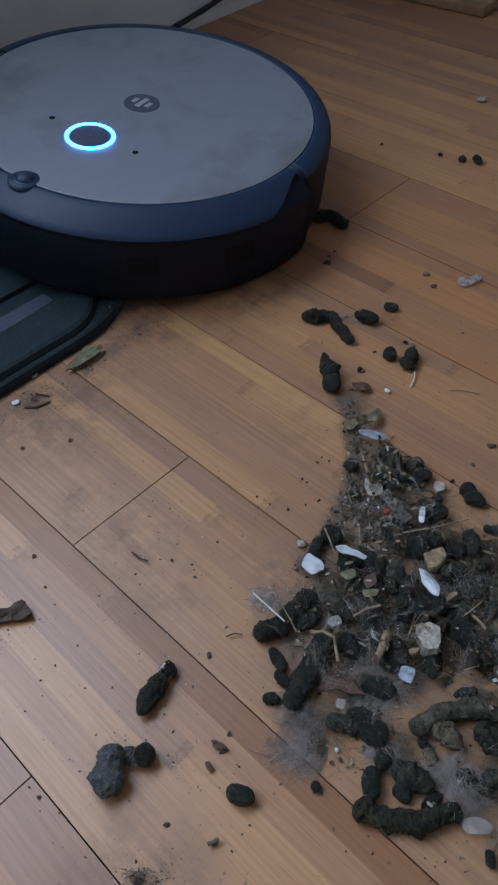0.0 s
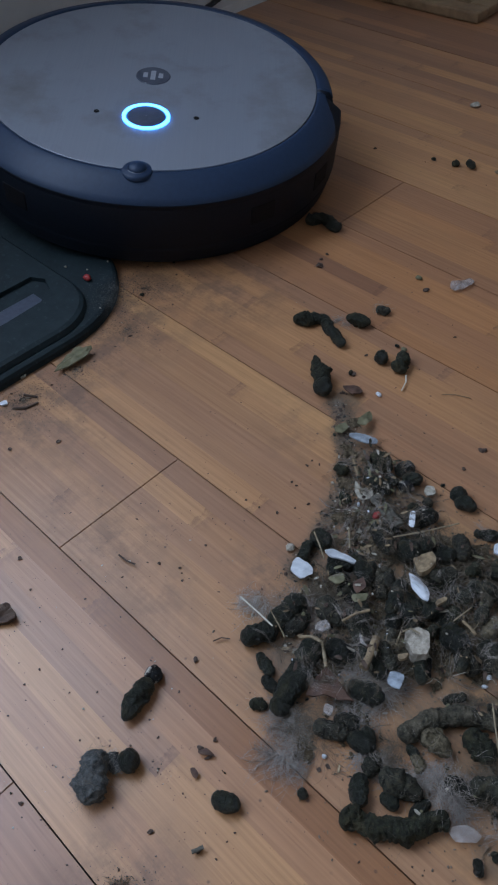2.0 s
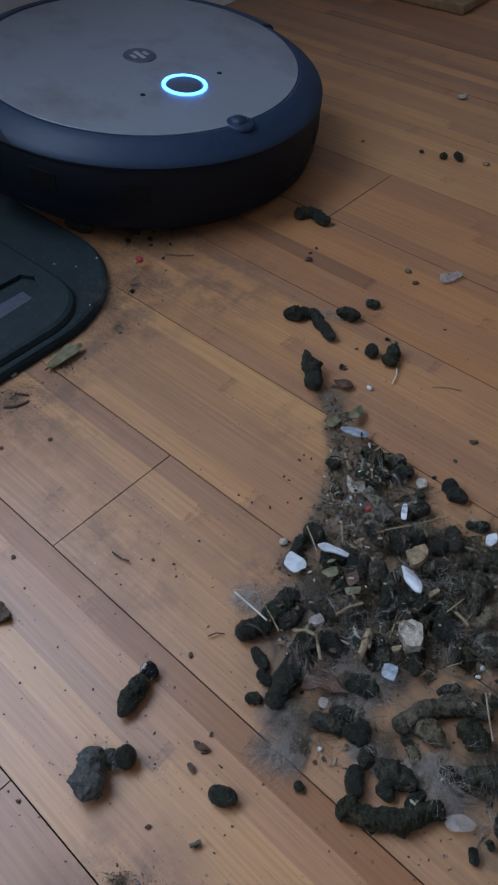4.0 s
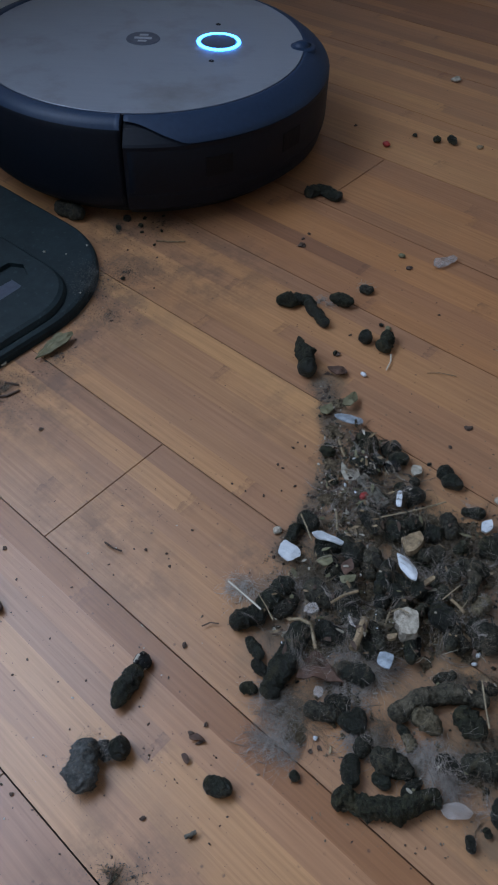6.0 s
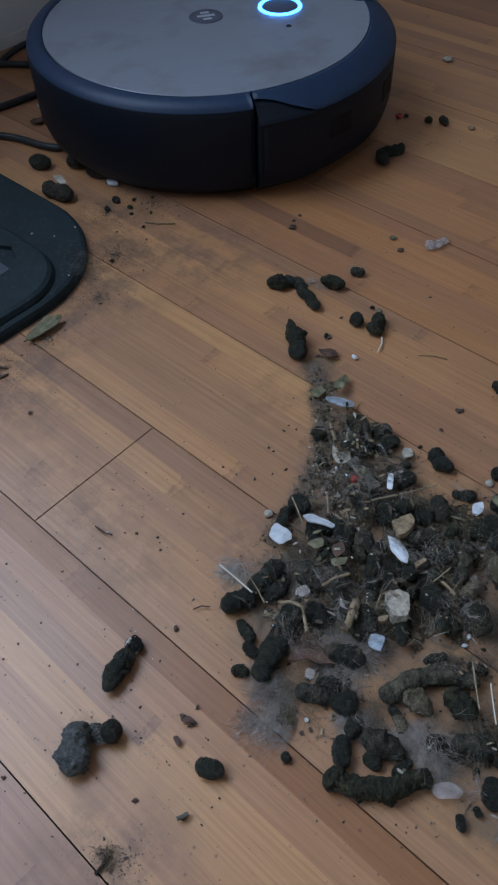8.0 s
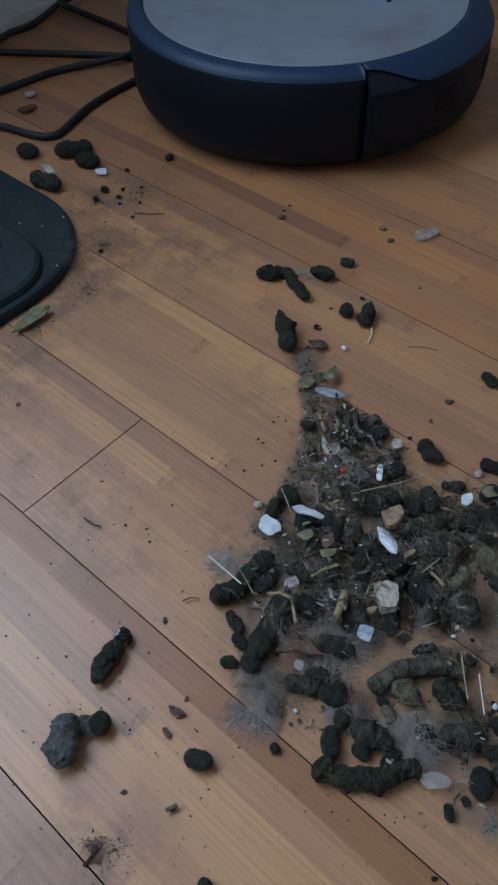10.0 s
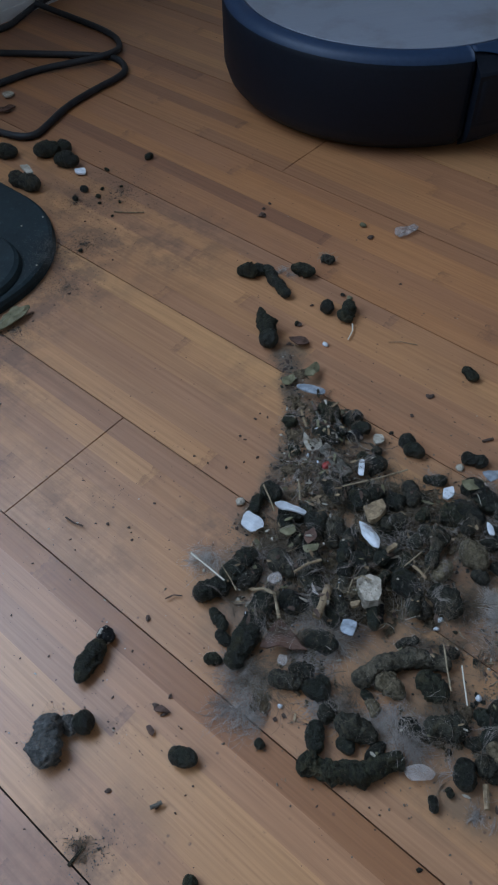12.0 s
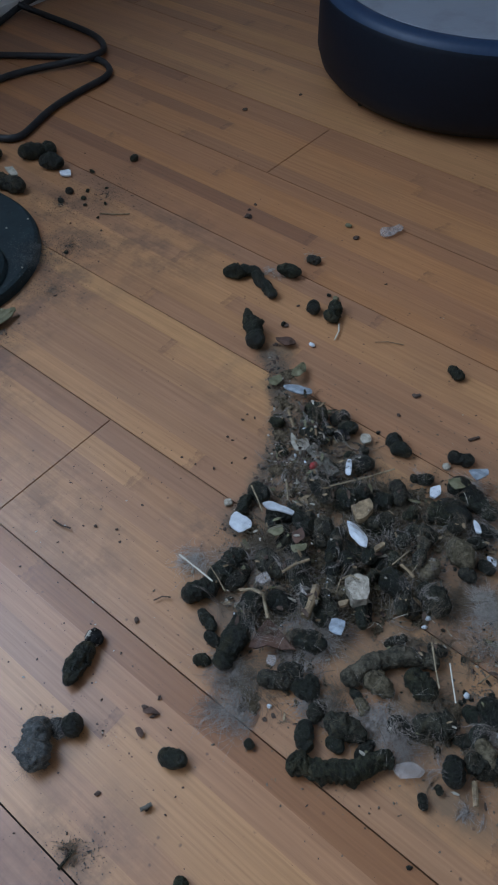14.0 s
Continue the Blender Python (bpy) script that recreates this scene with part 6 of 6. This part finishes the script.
def chips(name, count, size, material, label, seed):
    """Small flat scraps lying on the droppings and the dust, each tilted as its bed is."""
    rnd = random.Random(seed)
    verts, faces = [], []
    for _ in range(count):
        x, y = heap_spot(rnd)
        z, up = top_of_heap(x, y)
        up = (up + Vector((rnd.gauss(0, 0.25), rnd.gauss(0, 0.25), 0.6))).normalized()
        u = up.cross(Vector((math.cos(rnd.uniform(0, 6.283)), 0.7, 0.1))).normalized()
        v = up.cross(u)
        r, long = size * rnd.uniform(0.35, 1.0) ** 1.4, rnd.uniform(0.8, 3.0)
        c = Vector((x, y, z + 0.0004))
        n0, k = len(verts), 6
        spread = [rnd.uniform(0.65, 1.1) for _k in range(k)]
        for lift in (0.0, 0.25 * r):
            for i in range(k):
                a = 6.283 * i / k
                verts.append(c + u * (math.cos(a) * r * long * spread[i]) + v * (math.sin(a) * r * 0.8 * spread[i]) + up * lift)
        faces.append(tuple(range(n0 + k, n0 + 2 * k)))
        faces += [(n0 + i, n0 + (i + 1) % k, n0 + k + (i + 1) % k, n0 + k + i) for i in range(k)]
    return tagged(mesh_thing(name, verts, faces, material, Matrix()), label, "litter", kind="stuff")


chips("cream_scraps", 100, 0.0013, "paper", "small cream scraps lying on the heap", 41)
chips("wood_scraps", 150, 0.0015, "wood", "small tan wood scraps lying on the heap", 42)
chips("leaf_scraps", 70, 0.0018, "leaf", "small olive leaf scraps lying on the heap", 43)
chips("bark_scraps", 170, 0.0017, "bark", "small brown bark scraps lying on the heap", 44)
chips("grey_scraps", 120, 0.0016, "log", "small grey brown scraps lying on the heap", 45)
chips("white_scraps", 20, 0.0009, "white", "tiny white shell scraps lying on the heap", 46)


def draped_hairs(count, material, label, seed):
    """Wisps of near-parallel hairs that lie draped over the droppings."""
    rnd = random.Random(seed)
    verts, faces = [], []
    for _ in range(count):
        x, y = heap_spot(rnd)
        lean, curl, reach = rnd.uniform(0, 6.283), rnd.gauss(0, 0.22), rnd.uniform(0.0012, 0.0030)
        spine = []
        for i in range(8):
            spine.append(Vector((x, y, top_of_heap(x, y)[0])))
            x, y, lean = x + math.cos(lean) * reach, y + math.sin(lean) * reach, lean + curl
        # hairs span the hollows between the pieces
        for i in range(1, 7):
            spine[i].z = max(spine[i].z, 0.5 * (spine[i - 1].z + spine[i + 1].z) - 0.0012)
        fan = rnd.uniform(0.0005, 0.0022)
        for _k in range(rnd.randint(5, 26)):
            a, b = rnd.gauss(0, fan), rnd.gauss(0, fan)
            c, d, e = rnd.gauss(0, fan), rnd.gauss(0, fan), abs(rnd.gauss(0, 0.0005)) + 0.0003
            n, m = rnd.randint(0, 3), rnd.randint(5, 8)
            path = [p + Vector((a + (c - a) * i / 7 + rnd.gauss(0, 0.0002), b + (d - b) * i / 7 + rnd.gauss(0, 0.0002), e)) for i, p in enumerate(spine)][n:m]
            if len(path) > 2:
                strand(verts, faces, path, rnd.uniform(0.00003, 0.00007))
    return tagged(mesh_thing("draped_hairs", verts, faces, material, Matrix()), label, "hair", kind="stuff")


draped_hairs(85, "hair_grey", "wisps of grey hair draped over the heap", 51)
draped_hairs(30, "hair_pale", "wisps of pale hair draped over the heap", 52)
draped_hairs(140, "hair_brown", "wisps of brown hair draped over the heap", 53)


# ---- the floor, plank by plank ----
PW, PL_LEN = 0.096, 1.2
floor = tagged(part("floor", box(bmesh.new(), RX0 - 0.16, RX1 + 0.12, RY0 - 0.12, RY1 + 0.12, -0.05, -0.0045), "gap"), "honey brown strip plank floor with satin varnish", "floor", kind="structure")


def plank_mesh(length, cache={}):
    key = round(length, 4)
    if key not in cache:
        bm = box(bmesh.new(), 0, length, 0, PW, -0.0044, 0.0)
        g = 0.0004
        for v in bm.verts:
            v.co.x += g if v.co.x < length / 2 else -g
            v.co.y += g if v.co.y < PW / 2 else -g
        me = bpy.data.meshes.new("plank")
        bm.to_mesh(me)
        bm.free()
        me.materials.append(M["plank"])
        cache[key] = me
    return cache[key]


JOINTS = {-1: 0.103, 0: 0.62, 1: 0.0085, 2: 0.55, 3: -0.72, 4: 0.47, 5: -0.0935, 6: 0.38, 7: -0.45, 8: 0.2, 9: -0.6}
rnd_joint = random.Random(5)
for row in range(int(RY0 / PW) - 1, int(RY1 / PW) + 1):
    y = row * PW
    if y < RY0 - 0.1 or y > RY1:
        continue
    start = JOINTS.get(row, rnd_joint.uniform(-0.6, 0.6))
    x = start - PL_LEN * math.ceil((start - RX0) / PL_LEN)
    while x < RX1:
        a, b = max(x, RX0 - 0.02), min(x + PL_LEN, RX1)
        if b - a > 0.03:
            ob = new("plank", plank_mesh(b - a))
            ob.location = (a, y, 0)
            ob.parent = floor
        x += PL_LEN


# ---- what moves ----
def tilted(x, y, z, nx, ny, heading):
    """The robot's pose from its plate's centre, its lean in degrees and its heading."""
    n = Vector((math.tan(radians(nx)), math.tan(radians(ny)), 1)).normalized()
    q = Vector((0, 0, 1)).rotation_difference(n).to_matrix().to_4x4() @ pose(0, 0, 0, 0, 0, heading)
    return Matrix.Translation(Vector((x, y, z)) - n * 0.0885) @ q


def motions():
    walk(robot, [(t, tilted(*v)) for t, *v in (
        (0.0, -0.248, 0.388, 0.0945, 7.2, 2.8, -77), (0.5, -0.2575, 0.4025, 0.0945, 7.3, 2.0, -69), (1.0, -0.264, 0.4145, 0.0945, 7.6, 1.4, -61.5), (1.5, -0.271, 0.427, 0.0945, 7.9, 1.0, -54),
        (2.0, -0.279, 0.4360, 0.0948, 7.6, 0.8, -46.3), (2.5, -0.288, 0.445, 0.0955, 7.5, 1.2, -39), (3.0, -0.2947, 0.4476, 0.0965, 7.4, 1.8, -32.5), (4.2, -0.306, 0.461, 0.0945, 5.2, 3.8, -1),
        (5.5, -0.3095, 0.4690, 0.0925, 3.1, 4.6, 31.5), (6.0, -0.2995, 0.4715, 0.0926, 2.6, 2.8, 40), (6.5, -0.2915, 0.4742, 0.0925, 2.8, 2.4, 51), (6.8, -0.2862, 0.4762, 0.0904, 3.9, 0.0, 57), (7.0, -0.2830, 0.4795, 0.0902, 3.0, -0.6, 60),
        (7.3, -0.2755, 0.4915, 0.0896, 2.5, -0.9, 58.5), (7.5, -0.2695, 0.5005, 0.0893, 2.0, -0.8, 57), (8.0, -0.2515, 0.5190, 0.0890, 0.8, -0.5, 56), (10.5, -0.1725, 0.6230, 0.0890, 0.0, 0.0, 55), (11.0, -0.1515, 0.6460, 0.0890, 0.0, 0.0, 55),
        (12.5, -0.1095, 0.7065, 0.0890, 0.0, 0.0, 55), (14.0, -0.0465, 0.7670, 0.0890, 0.0, 0.0, 55))])
    home = pushed.matrix_basis.translation.copy()
    walk(pushed, [(t, Matrix.Translation(home + Vector((dx, dy, 0))) @ pose(0, 0, 0, 0, 0, turn)) for t, dx, dy, turn in (
        (0.0, 0, 0, 0), (5.6, 0, 0, 0), (6.0, 0.004, 0.02, 10), (6.5, -0.026, 0.081, 25), (7.0, -0.020, 0.066, 35), (7.5, 0.006, 0.093, 60), (8.0, 0.036, 0.089, 75), (8.3, 0.05, 0.10, 80), (10.3, 0.17, 0.19, 120), (14.0, 0.29, 0.34, 140))])
    walk(berry, [(t, pose(*v)) for t, *v in (
        (0.0, -0.1849, 0.2689, 0.0094), (3.2, -0.1849, 0.2689, 0.0094), (4.4, -0.15, 0.36, 0.004), (5.5, -0.1217, 0.4921, 0.001), (6.3, -0.1022, 0.6233, 0.001), (8.2, -0.0995, 0.6220, 0.001), (9.2, -0.03, 0.66, 0.001), (14.0, 0.11, 0.83, 0.001))])


motions()
